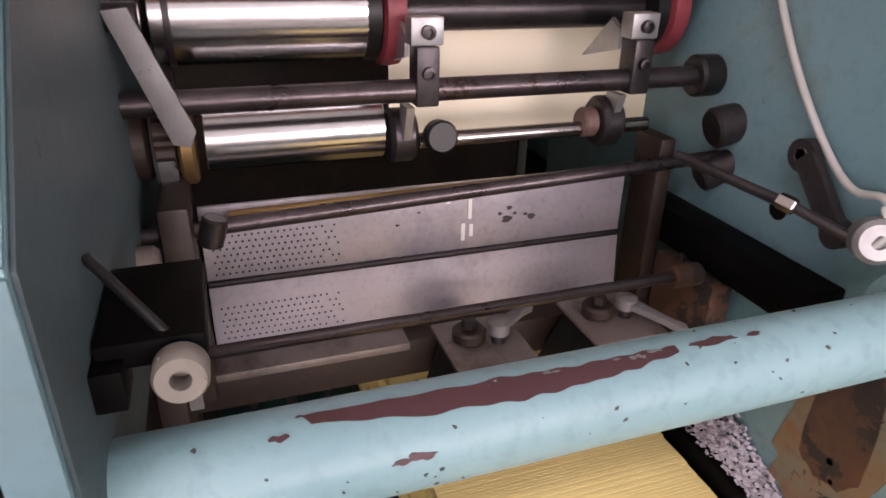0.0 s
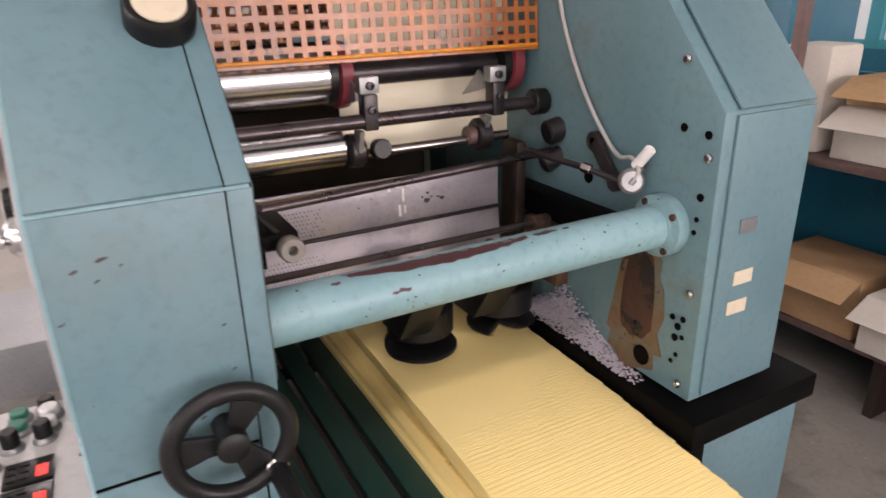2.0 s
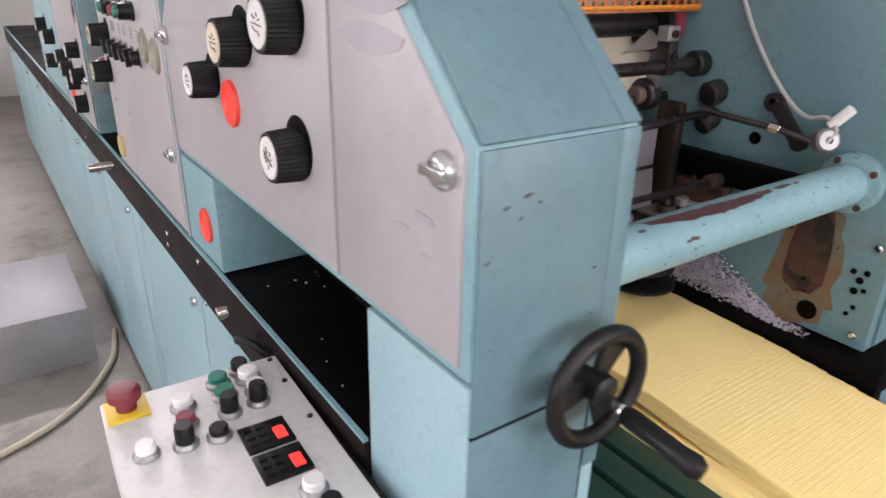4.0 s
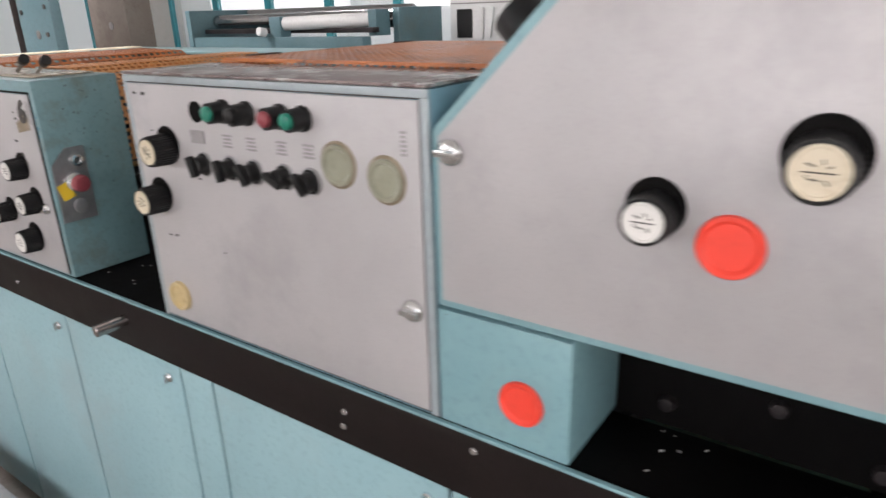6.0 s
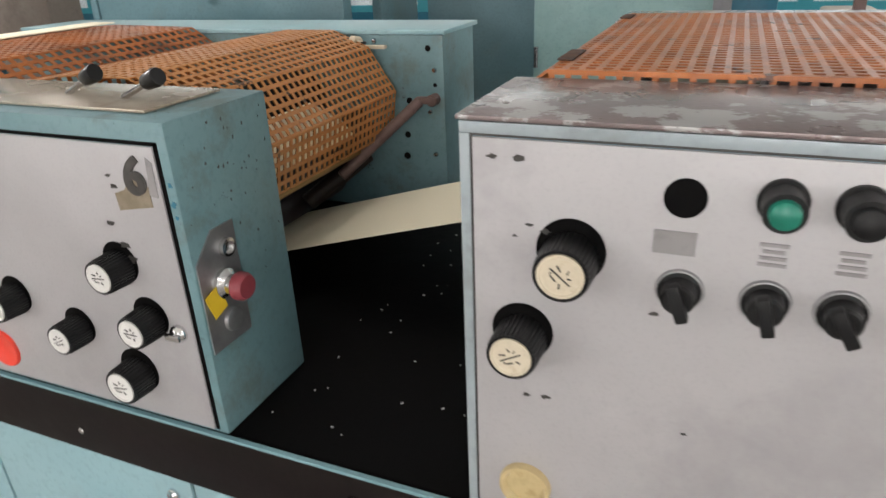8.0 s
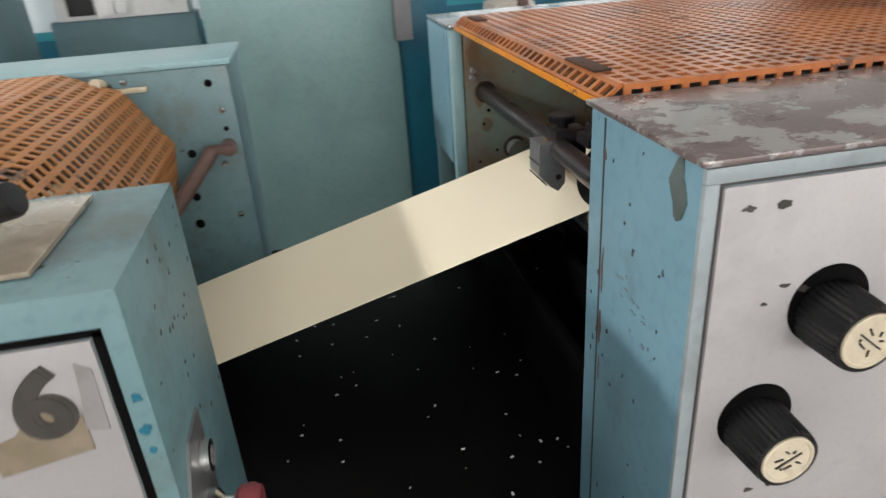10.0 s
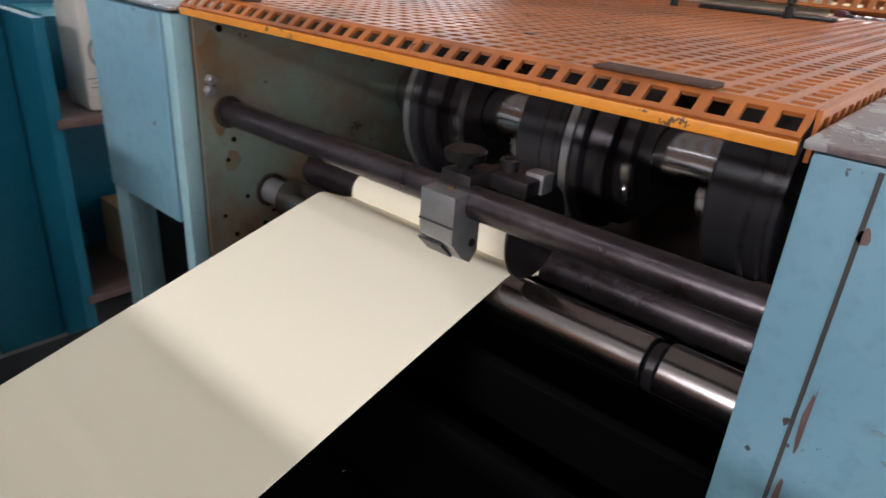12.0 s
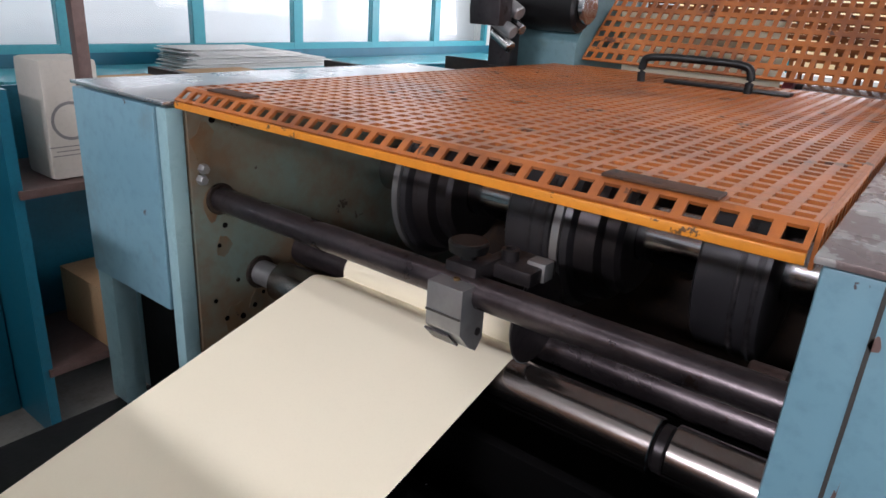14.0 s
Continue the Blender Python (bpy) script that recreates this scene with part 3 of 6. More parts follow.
def button(parent, x, z, lens, y=-0.0035, r=0.017, n=0.03):
    k = part("push_button", lathe([(0, 0), (r * 1.15, 0), (r * 1.15, 0.004), (r, 0.006), (r * 0.97, n), (r * 0.7, n), (0, n)], (x, y, z), (0, -1, 0), 28), RUBBER, parent)
    part("lens", lathe([(0, 0), (r * 0.72, 0), (r * 0.68, 0.006), (r * 0.4, 0.009), (0, 0.0095)], (x, y - n, z), (0, -1, 0), 24), lens, k)
    return k


def print_bars(parent, x, z, w, n, pitch=0.006, y=-0.0044, mat=None):
    b = bmesh.new()
    for i in range(n):
        ww = w * (1.0, 0.75, 0.9)[i % 3]
        box(x - ww / 2, x + ww / 2, y - 0.0004, y + 0.0004, z - i * pitch - 0.0016, z - i * pitch + 0.0016, bm=b)
    return part("label_print", b, mat or GREYPRINT, parent)


def round_cap(parent, name, x, z, r, mat, label, y=-0.0035, dish=0.006):
    return part(name, lathe([(0, 0.0022), (r * 0.72, 0.002), (r * 0.84, dish), (r * 0.96, dish), (r, dish * 0.6), (r, 0)], (x, y, z), (0, -1, 0), 40), mat, parent, label)


def smudges(parent, spots, y=-0.0042, mat=None, name="paint_chip", wide=1.3):
    rr = random.Random(len(spots))
    for x, z, s in spots:
        poly = []
        for k in range(11):
            a = k * 2 * math.pi / 11
            q = s * rr.uniform(0.5, 1.1)
            poly.append((x + q * math.cos(a) * wide, z + q * math.sin(a) * 0.6))
        part(name, prism(poly, "y", y - 0.0003, y + 0.0003), mat or INK, parent)


# ---------------------------------------------------------------- control cabinet with the lamps and selectors
c2 = thing("control_cabinet", (-1.29, 0.09, DECK), "pale blue control cabinet with grey door, knobs and selector switches", "cabinet", group="control cabinets on the press deck")
part("body", box(-1.63, -0.945, 0.0, 0.188, DECK + 0.003, 1.461, 0.004), BLUE_WORN, c2)
door = part("door", box(-1.617, -0.960, -0.0035, 0.006, 0.991, 1.447, 0.0015), PANEL, c2, "smudged grey aluminium door")
part("top_plate", box(-1.634, -0.946, -0.003, 0.192, 1.462, 1.467, 0.0015), TOPSTEEL, c2, "worn bare-metal top plate")
part("front_frame", box(-1.6305, -0.9450, -0.0022, 0.0030, 1.4500, 1.4612, 0.0008), FRAME_GREY, c2, "pale grey frame strip")
part("front_frame", box(-1.6305, -1.6200, -0.0022, 0.0030, 0.9850, 1.4498, 0.0008), FRAME_GREY, c2, "pale grey frame strip")
part("front_frame", box(-0.9575, -0.9450, -0.0022, 0.0030, 0.9850, 1.4498, 0.0008), FRAME_GREY, c2, "pale grey frame strip")
part("end_gap", box(-1.6306, -1.6300, 0.1545, 0.1570, 0.99, 1.458), INK, c2)
for x0, x1, z0, z1 in ((-1.6200, -1.6172, 0.9905, 1.4475), (-1.6205, -0.957, 1.4475, 1.4505), (-0.9595, -0.956, 0.99, 1.447), (-1.6205, -0.957, 0.987, 0.9905)):
    part("door_gap", box(x0, x1, -0.0006, 0.003, z0, z1), INK, c2)
for args in ((-1.520, 1.336, 0.0285, BEIGE_CAP, 0.7), (-1.566, 1.240, 0.0275, BEIGE_CAP, -0.5)):
    dial(c2, args[0], args[1], args[2], args[3], turn=args[4], n=0.042)
part("empty_hole", lathe([(0, 0), (0.018, 0), (0.018, 0.0008), (0, 0.0008)], (-1.424, -0.0035, 1.406), (0, -1, 0), 28), BLACK, c2, "empty black mounting hole")
for x, lens in ((-1.350, GREEN), (-1.294, RUBBER), (-1.217, DARK_RED), (-1.170, GREEN)):
    button(c2, x, 1.411, lens)
for i, x in enumerate((-1.420, -1.350, -1.292, -1.222, -1.164)):
    selector(c2, x, 1.318, turn=(70, 75, 60, 25, 50)[i])
    if i:
        print_bars(c2, x, 1.372, 0.022, 4)
part("name_plate", box(-1.447, -1.411, -0.0048, -0.0036, 1.353, 1.375), GREYPRINT, c2, "blank dark name plate")
for x, z in ((-1.106, 1.349), (-1.018, 1.337)):
    round_cap(c2, "round_lens", x, z, 0.0305, OLIVE, "yellowed clear round cover")
    part("grimy_seal", lathe([(0.0307, 0), (0.0352, 0), (0.0345, 0.0010), (0.0307, 0.0030)], (x, -0.0035, z), (0, -1, 0), 40, closed=True), GRIME, c2, "brown grimy seal")
round_cap(c2, "round_cap", -1.560, 1.042, 0.030, AMBER, "amber round cap", dish=0.009)
quarter_latch(c2, -0.981, 1.151)
print_bars(c2, -0.985, 1.405, 0.010, 6)
smudges(c2, ((-1.597, 1.43, 0.005), (-1.572, 1.43, 0.006), (-1.56, 1.365, 0.004), (-1.545, 1.36, 0.005), (-1.575, 1.352, 0.003), (-1.54, 1.17, 0.005), (-1.56, 1.168, 0.004),
             (-1.44, 1.29, 0.004), (-1.40, 1.16, 0.003)))

re_ = random.Random(8)


def end_chips(parent, x, spots, mat, name="paint_chip"):
    """Ragged worn spots on an end face looking along the press."""
    for y, z, w, h in spots:
        k0 = re_.uniform(0, 6)
        poly = [(y + w * math.cos(k * 0.57 + k0) * re_.uniform(0.45, 1.15), z + h * math.sin(k * 0.57 + k0) * re_.uniform(0.45, 1.15)) for k in range(11)]
        part(name, prism(poly, "x", x - 0.0004, x + 0.0003), mat, parent)


end_chips(c2, -1.6302, ((0.1500, 1.31, 0.0022, 0.040), (0.1505, 1.25, 0.003, 0.022), (0.1490, 1.20, 0.0016, 0.018), (0.1535, 1.425, 0.004, 0.008)), BROWN_ROD, "worn_edge")
end_chips(c2, -1.6303, ((0.030, 1.438, 0.015, 0.025),), STAIN, "grease_stain")
end_chips(c2, -1.6302, [(re_.gauss(0.095, 0.018), re_.gauss(1.31, 0.02), re_.uniform(0.002, 0.006), re_.uniform(0.001, 0.003)) for k in range(12)], SMUDGE_BLUE, "scuff")
end_chips(c2, -1.6302, [(re_.uniform(0.01, 0.178), re_.uniform(1.0, 1.45), re_.uniform(0.0008, 0.0022), re_.uniform(0.001, 0.004)) for k in range(26)], INK)

# ---------------------------------------------------------------- control cabinet with the number six
u6 = thing("control_cabinet", (-2.33, 0.09, DECK), "teal control cabinet numbered 6 with dial knobs and a stop button", "cabinet", group="control cabinets on the press deck")
part("body", box(-2.66, -2.0, 0.0, 0.195, DECK + 0.003, 1.437, 0.004), TEAL_WORN, u6)
part("door", box(-2.648, -2.021, -0.0035, 0.006, 0.99, 1.407, 0.0015), PANEL, u6, "grey aluminium door with torn tape")
part("door_gap", box(-2.0200, -2.0145, -0.0015, 0.003, 0.99, 1.411), BLACK, u6)
part("door_gap", box(-2.648, -2.0145, -0.0015, 0.003, 1.4080, 1.4125), BLACK, u6)
part("top_plate", box(-2.62, -2.055, 0.03, 0.17, 1.438, 1.442, 0.001), CREAM_PLATE, u6, "greasy cream screwed top plate")
end_chips(u6, -1.9998, [(min(0.188, max(0.006, re_.gauss(0.10, 0.05))), min(1.42, max(1.12, re_.gauss(1.35, 0.055))), re_.uniform(0.0006, 0.0022), re_.uniform(0.0008, 0.0036)) for k in range(30)], INK)
smudges(u6, ((-2.0075, 1.36, 0.007), (-2.0075, 1.335, 0.008), (-2.007, 1.318, 0.005)), y=-0.0006, mat=BLUE, name="ink_smear", wide=0.6)
for x, z, r in ((-2.449, 1.181, 0.026), (-2.364, 1.147, 0.026), (-2.122, 1.236, 0.026), (-2.241, 1.116, 0.025), (-2.091, 1.158, 0.026), (-2.141, 1.059, 0.030)):
    dial(u6, x, z, r, WHITE_CAP, turn=x * 3)
round_cap(u6, "round_cap", -2.442, 1.040, 0.034, RED, "red round cap", dish=0.005)
quarter_latch(u6, -2.044, 1.148, r=0.013)
tape = prism([(-2.096, 1.320), (-2.0385, 1.330), (-2.039, 1.357), (-2.052, 1.351), (-2.062, 1.372), (-2.080, 1.349), (-2.098, 1.343)], "y", -0.0046, -0.0038)
part("tape", tape, GRIME, u6, "torn brown tape")
six = text_mesh("6", 0.066, pose(-2.0600, -0.0052, 1.366, 90, 0, 0))
merged(six, text_mesh("6", 0.066, pose(-2.0565, -0.0049, 1.3675, 90, 0, 0)), m=Matrix.Identity(4))
part("number", six, INK, u6, "bold black painted numeral")
part("tape", prism([(-2.040, 1.345), (-2.026, 1.343), (-2.025, 1.388), (-2.034, 1.394), (-2.036, 1.370)], "y", -0.0045, -0.0038), GREYPRINT, u6, "torn grey tape")
smudges(u6, ((-2.098, 1.352, 0.006), (-2.103, 1.366, 0.004), (-2.092, 1.340, 0.005)))
smudges(u6, ((-2.105, 1.27, 0.009), (-2.10, 1.25, 0.011), (-2.12, 1.30, 0.006)))
sp = part("switch_plate", prism([(0.004, 1.117), (0.083, 1.117), (0.083, 1.286), (0.04, 1.286), (0.004, 1.25)], "x", -2.0, -1.9975), ALU, u6, "scratched metal switch plate")
part("key_switch", lathe([(0, 0.001), (0.013, 0.001), (0.013, 0.008), (0.009, 0.009), (0.009, 0.004), (0, 0.004)], (-1.998, 0.060, 1.255), (1, 0, 0), 24), CHROME, sp)
part("stop_collar", lathe([(0, 0), (0.021, 0), (0.021, 0.006), (0.014, 0.012), (0.012, 0.026), (0, 0.026)], (-1.998, 0.046, 1.207), (1, 0, 0), 28), CHROME, sp)
part("stop_button", lathe([(0, 0.02), (0.015, 0.02), (0.0195, 0.024), (0.0195, 0.034), (0.016, 0.040), (0, 0.042)], (-1.998, 0.046, 1.207), (1, 0, 0), 32), DARK_RED, u6, "red mushroom stop button")
part("warning_plate", box(-0.0006, 0.0006, -0.014, 0.014, -0.019, 0.019, m=pose(-1.994, 0.022, 1.190, 18, 0, 0)), YELLOW, u6, "yellow warning plate")
part("indicator_ring", lathe([(0, 0), (0.018, 0), (0.017, 0.006), (0.012, 0.008), (0, 0.005)], (-1.998, 0.050, 1.150), (1, 0, 0), 28), ALU, sp)
for x, y, lean in ((-2.125, 0.085, 0.034), (-2.235, 0.09, 0.030), (-2.46, 0.12, -0.04)):
    lv = part("lever", rod((x - 0.02, y, 1.443), (x + lean, y - 0.004, 1.466), 0.0042), STEEL, u6, "short lever with a black grip")
    part("grip", lathe([(0, 0), (0.0085, 0), (0.0105, 0.004), (0.0125, 0.026), (0.011, 0.030), (0, 0.031)], (x + lean - 0.006, y - 0.004, 1.4645), (lean, -0.004, 0.012), 20), RUBBER, lv)

u5 = thing("control_cabinet", (-3.05, 0.09, DECK), "pale green control cabinet at the end of the press deck", "cabinet", group="control cabinets on the press deck")
part("body", box(-3.42, -2.664, 0.0, 0.195, DECK + 0.003, 1.43, 0.004), TRIM, u5)
part("door", box(-3.40, -2.68, -0.0035, 0.006, 0.995, 1.40, 0.0015), SKY_BLUE, u5)
for x, z in ((-2.78, 1.22), (-2.85, 1.12), (-3.0, 1.25)):
    dial(u5, x, z, 0.03, WHITE_CAP, turn=x)

# ---------------------------------------------------------------- delivery unit, operator's side
dh = thing("delivery_housing", (-0.47, 0.095, DECK), "pale teal delivery housing with grey front panels, dials and red caps", "machine housing", group="side housings of the delivery")
outline = [(-0.942, 1.168), (0.0, 1.168), (0.0, 1.382), (-0.330, 1.715), (-0.630, 1.715), (-0.942, 1.412)]
part("body", prism(outline, "y", 0.0, 0.186, 0.005), TRIM, dh)
part("front_panel", prism([(-0.930, 1.180), (-0.2475, 1.180), (-0.2475, 1.608), (-0.338, 1.702), (-0.622, 1.702), (-0.930, 1.404)], "y", -0.0035, 0.006, 0.0015), PANEL, dh, "smudged grey aluminium front panel")
part("front_panel", prism([(-0.240, 1.180), (-0.012, 1.180), (-0.012, 1.374), (-0.240, 1.604)], "y", -0.0035, 0.006, 0.0015), PANEL, dh, "smudged grey aluminium front panel")
part("panel_gap", box(-0.2465, -0.241, -0.0015, 0.003, 1.178, 1.60), GREYPRINT, dh)
part("end_plate", box(0.0, 0.004, 0.004, 0.1610, 1.110, 1.380, 0.001), TEAL, dh, "teal end plate with scratches")
part("end_strip", box(0.0, 0.003, 0.1627, 0.186, 1.0, 1.380, 0.001), TEAL, dh)
sl = math.degrees(math.atan2(0.333, 0.330))
slope = Matrix.Translation((0.001, 0, 1.3825)) @ pose(0, 0, 0, 0, -sl, 180)
part("slope_plate", box(0.001, 0.466, -0.1610, -0.004, 0, 0.004, 0.001, m=slope), TEAL, dh, "sloping teal cover plate")
part("slope_strip", box(0.001, 0.466, -0.186, -0.1627, 0, 0.003, 0.001, m=slope), TEAL, dh)
part("end_gap", box(0.0, 0.0024, 0.1611, 0.1626, 0.30, 1.380), BLACK, dh)
part("end_gap", box(0.0, 0.0024, 0.004, 0.1600, 1.1055, 1.1095), BLACK, dh)
part("slope_gap", box(0.001, 0.466, -0.1626, -0.1611, 0, 0.0024, m=slope), BLACK, dh)
# added plate carries the shade of the housing's inner side as darkened teal
part("inner_plate", prism([(-0.938, 1.170), (-0.002, 1.170), (-0.002, 1.381), (-0.331, 1.712), (-0.629, 1.712), (-0.938, 1.410)], "y", 0.1865, 0.1885), TEAL_SHADED, dh, "inner face in teal darkened for shade, with brown stains")
part("lower_block", box(-0.186, 0.0, 0.0, 0.186, 0.0, 1.163, 0.004), SKY_BLUE, dh)
part("lower_end", box(0.0, 0.003, 0.004, 0.1600, 0.06, 1.105, 0.001), TEAL, dh)
part("side_block", box(-0.942, -0.738, 0.0, 0.19, DECK + 0.003, 1.163, 0.003), TRIM, dh)
for x, z, r, m_, a in ((-0.651, 1.345, 0.028, WHITE_CAP, 0.0), (-0.503, 1.413, 0.0325, BEIGE_CAP, 0.0), (-0.339, 1.448, 0.034, WHITE_CAP, 0.1), (-0.337, 1.301, 0.0325, WHITE_CAP, 0.6)):
    dial(dh, x, z, r, m_, turn=a)
round_cap(dh, "round_cap", -0.573, 1.321, 0.034, RED, "bright red round cap", dish=0.0055)
round_cap(dh, "round_cap", -0.808, 1.055, 0.033, RED, "bright red round cap", y=-0.0005, dish=0.0055)
quarter_latch(dh, -0.036, 1.357, r=0.017)
quarter_latch(dh, -0.910, 1.386)
rc = random.Random(21)
for y, z, w in ((0.03, 1.33, 0.005), (0.052, 1.337, 0.006), (0.066, 1.329, 0.003), (0.045, 1.318, 0.003), (0.012, 1.285, 0.004), (0.11, 1.155, 0.004), (0.130, 1.165, 0.008), (0.095, 1.14, 0.002), (0.146, 1.20, 0.003), (0.143, 1.25, 0.003), (0.02, 1.20, 0.002)):
    poly = [(y + w * math.cos(k * 0.9) * rc.uniform(0.5, 1.1), z + 0.35 * w * math.sin(k * 0.9) * rc.uniform(0.5, 1.2) + 0.3 * w * math.cos(k * 0.9)) for k in range(7)]
    part("paint_chip", prism(poly, "x", 0.004, 0.0046), INK, dh)
smudges(dh, ((-0.160, 1.482, 0.026), (-0.145, 1.446, 0.030)), y=-0.0039, mat=SMUDGE, name="smear", wide=2.4)
smudges(dh, ((-0.07, 1.305, 0.009), (-0.105, 1.286, 0.007), (-0.06, 1.270, 0.006)), y=-0.0039, mat=SMUDGE, name="smear", wide=2.6)
# black sheet stands in for the shaded depth behind the pocket
part("pocket_shade_sheet", box(-0.736, -0.19, 0.163, 0.183, DECK + 0.002, 1.164), BLACK, dh, "black sheet for the shade inside the pocket")
for x, z in ((-0.66, 1.02), (-0.52, 1.06), (-0.40, 1.01)):
    part("pocket_bolt", lathe([(0, 0), (0.012, 0), (0.010, 0.012), (0, 0.014)], (x, 0.162, z), (0, -1, 0), 16), IRON, dh)
part("red_handle", rod((-0.215, 0.10, 1.03), (-0.245, 0.045, 0.995), 0.011, 18), RED, dh, "short red lever handle")
# handwheel with its crank grip
hw = thing("handwheel", (0.03, 0.128, 1.14), "black handwheel with a dished web and turning grip", "handwheel")
W0 = (0.004, 0.128, 1.141)
part("hub", lathe([(0, 0), (0.013, 0), (0.013, 0.02), (0.016, 0.024), (0.016, 0.046), (0.011, 0.049), (0, 0.049)], W0, (1, 0, 0), 28), RUBBER, hw)
rim = [(0.0565 + 0.0095 * math.cos(k * math.pi / 6), 0.036 + 0.0085 * math.sin(k * math.pi / 6)) for k in range(12)]
part("rim", lathe(rim, W0, (1, 0, 0), 56, closed=True), RUBBER, hw, "rounded black rim")
for a in (60, 180, 300):
    ws = []
    for k in range(7):
        t_ = math.radians(a + 40 * (k / 6 - 0.5))
        ws.append((0.128 + 0.053 * math.cos(t_), 1.141 + 0.053 * math.sin(t_)))
    for k in range(7):
        t_ = math.radians(a - 70 * (k / 6 - 0.5))
        ws.append((0.128 + 0.015 * math.cos(t_), 1.141 + 0.015 * math.sin(t_)))
    part("spoke", prism(ws, "x", 0.030, 0.037, 0.001), RUBBER, hw)
part("grip", lathe([(0, 0.0), (0.009, 0.0), (0.011, 0.012), (0.0105, 0.07), (0.0125, 0.086), (0.009, 0.094), (0, 0.095)], (0.042, 0.167, 1.098), (1, 0.05, -0.12), 22), RUBBER, hw, "black turning grip")
part("stem", rod((0.030, 0.167, 1.098), (0.046, 0.167, 1.098), 0.012), STEEL, hw)
# round adjusting knob on the slope
ak = thing("adjusting_knob", (-0.09, 0.075, 1.47), "large black knob with a cream dial face", "knob")
nrm = Vector((0.345, 0, 0.330)).normalized()
ap = Vector((-0.140, 0.147, 1.516)) + nrm * 0.003
part("grip", lathe([(0, 0), (0.034, 0), (0.034, 0.03), (0.031, 0.034), (0.026, 0.034), (0.026, 0.032), (0, 0.032)], ap, nrm, 40), RUBBER, ak)
part("dial_face", lathe([(0, 0), (0.0255, 0), (0.0245, 0.0025), (0, 0.003)], ap + nrm * 0.032, nrm, 36), BEIGE_CAP, ak, "cream dial face")

ak2 = thing("adjusting_knob", (-0.84, 0.08, 1.51), "large black knob leaning on the housing's rear slope", "knob")
nr2 = Vector((-0.303, 0, 0.312)).normalized()
ap2 = Vector((-0.835, 0.085, 1.516))
part("grip", lathe([(0, 0), (0.026, 0), (0.026, 0.008), (0.034, 0.012), (0.034, 0.045), (0.031, 0.049), (0, 0.049)], ap2, nr2, 40), RUBBER, ak2)
part("dial_face", lathe([(0, 0), (0.026, 0), (0.0245, 0.002), (0, 0.0025)], ap2 + nr2 * 0.049, nr2, 36), GREYPLASTIC, ak2, "scuffed grey dial face")

# ---------------------------------------------------------------- push-button console in front of the deck
con = thing("push_button_console", (-0.3, -0.13, 0.95), "white push-button console with coloured buttons and red displays", "control console")
CM = Matrix.Translation((-0.47, -0.010, 0.955)) @ pose(0, 0, 0, 0, 0, -2)
part("case", box(0.0, 0.50, -0.245, 0.0, -0.10, 0.0, 0.004, m=CM), CONSOLE, con, "white enamelled case")


def con_btn(u, v, r, h, mat, ring=ALU):
    b = part("button_ring", lathe([(0, 0), (r * 1.35, 0), (r * 1.35, 0.004), (r * 1.1, 0.008), (0, 0.008)], CM @ Vector((u, v, 0)), (0, 0, 1), 24), ring, con)
    part("button", lathe([(0, 0), (r, 0), (r, h * 0.8), (r * 0.85, h), (0, h)], CM @ Vector((u, v, 0.0075)), (0, 0, 1), 24), mat, b)


for u, v, r, h, m_ in ((0.045, -0.055, 0.014, 0.012, WHITE), (0.035, -0.095, 0.013, 0.010, GREEN), (0.070, -0.095, 0.013, 0.010, GREEN), (0.020, -0.060, 0.012, 0.014, RUBBER),
                       (0.080, -0.055, 0.012, 0.012, WHITE), (0.065, -0.150, 0.013, 0.012, WHITE), (0.105, -0.155, 0.012, 0.010, DARK_RED), (0.11, -0.10, 0.012, 0.024, RUBBER), (0.105, -0.060, 0.012, 0.024, RUBBER),
                       (0.145, -0.165, 0.012, 0.024, RUBBER), (0.14, -0.21, 0.012, 0.012, WHITE), (0.15, -0.125, 0.012, 0.010, RUBBER), (0.30, -0.06, 0.013, 0.012, WHITE), (0.35, -0.06, 0.013, 0.024, RUBBER), (0.32, -0.15, 0.013, 0.012, GREEN), (0.38, -0.13, 0.013, 0.012, DARK_RED)):
    con_btn(u, v, r, h, m_)
part("stop_collar", box(-0.026, 0.026, -0.026, 0.026, 0, 0.004, 0.001, m=CM @ pose(0.033, -0.215, 0)), YELLOW, con)
part("stop_button", lathe([(0, 0), (0.013, 0), (0.013, 0.014), (0.021, 0.017), (0.021, 0.028), (0.016, 0.034), (0, 0.036)], CM @ Vector((0.033, -0.215, 0.004)), (0, 0, 1), 32), DARK_RED, con, "red mushroom stop button")
for u in (0.155, 0.215):
    d = part("display", box(u, u + 0.052, -0.105, -0.045, 0, 0.006, 0.0015, m=CM), RUBBER, con, "black counter with a red lit display")
    part("digits", box(u + 0.02, u + 0.044, -0.066, -0.052, 0.006, 0.0068, m=CM), DISPLAY, d)
    for k in range(6):
        part("key", box(u + 0.006 + 0.014 * (k % 3), u + 0.015 + 0.014 * (k % 3), -0.1 + 0.015 * (k // 3), -0.09 + 0.015 * (k // 3), 0.0062, 0.0085, m=CM), RUBBER, d)
for u, v in ((0.012, -0.012), (0.075, -0.012), (0.17, -0.012), (0.48, -0.012)):
    part("screw", rod(CM @ Vector((u, v, 0)), CM @ Vector((u, v, 0.003)), 0.004, 12), IRON, con)
part("bracket", box(0.05, 0.45, 0.0, 0.016, -0.10, -0.02, 0.002, m=CM), IRON, con)
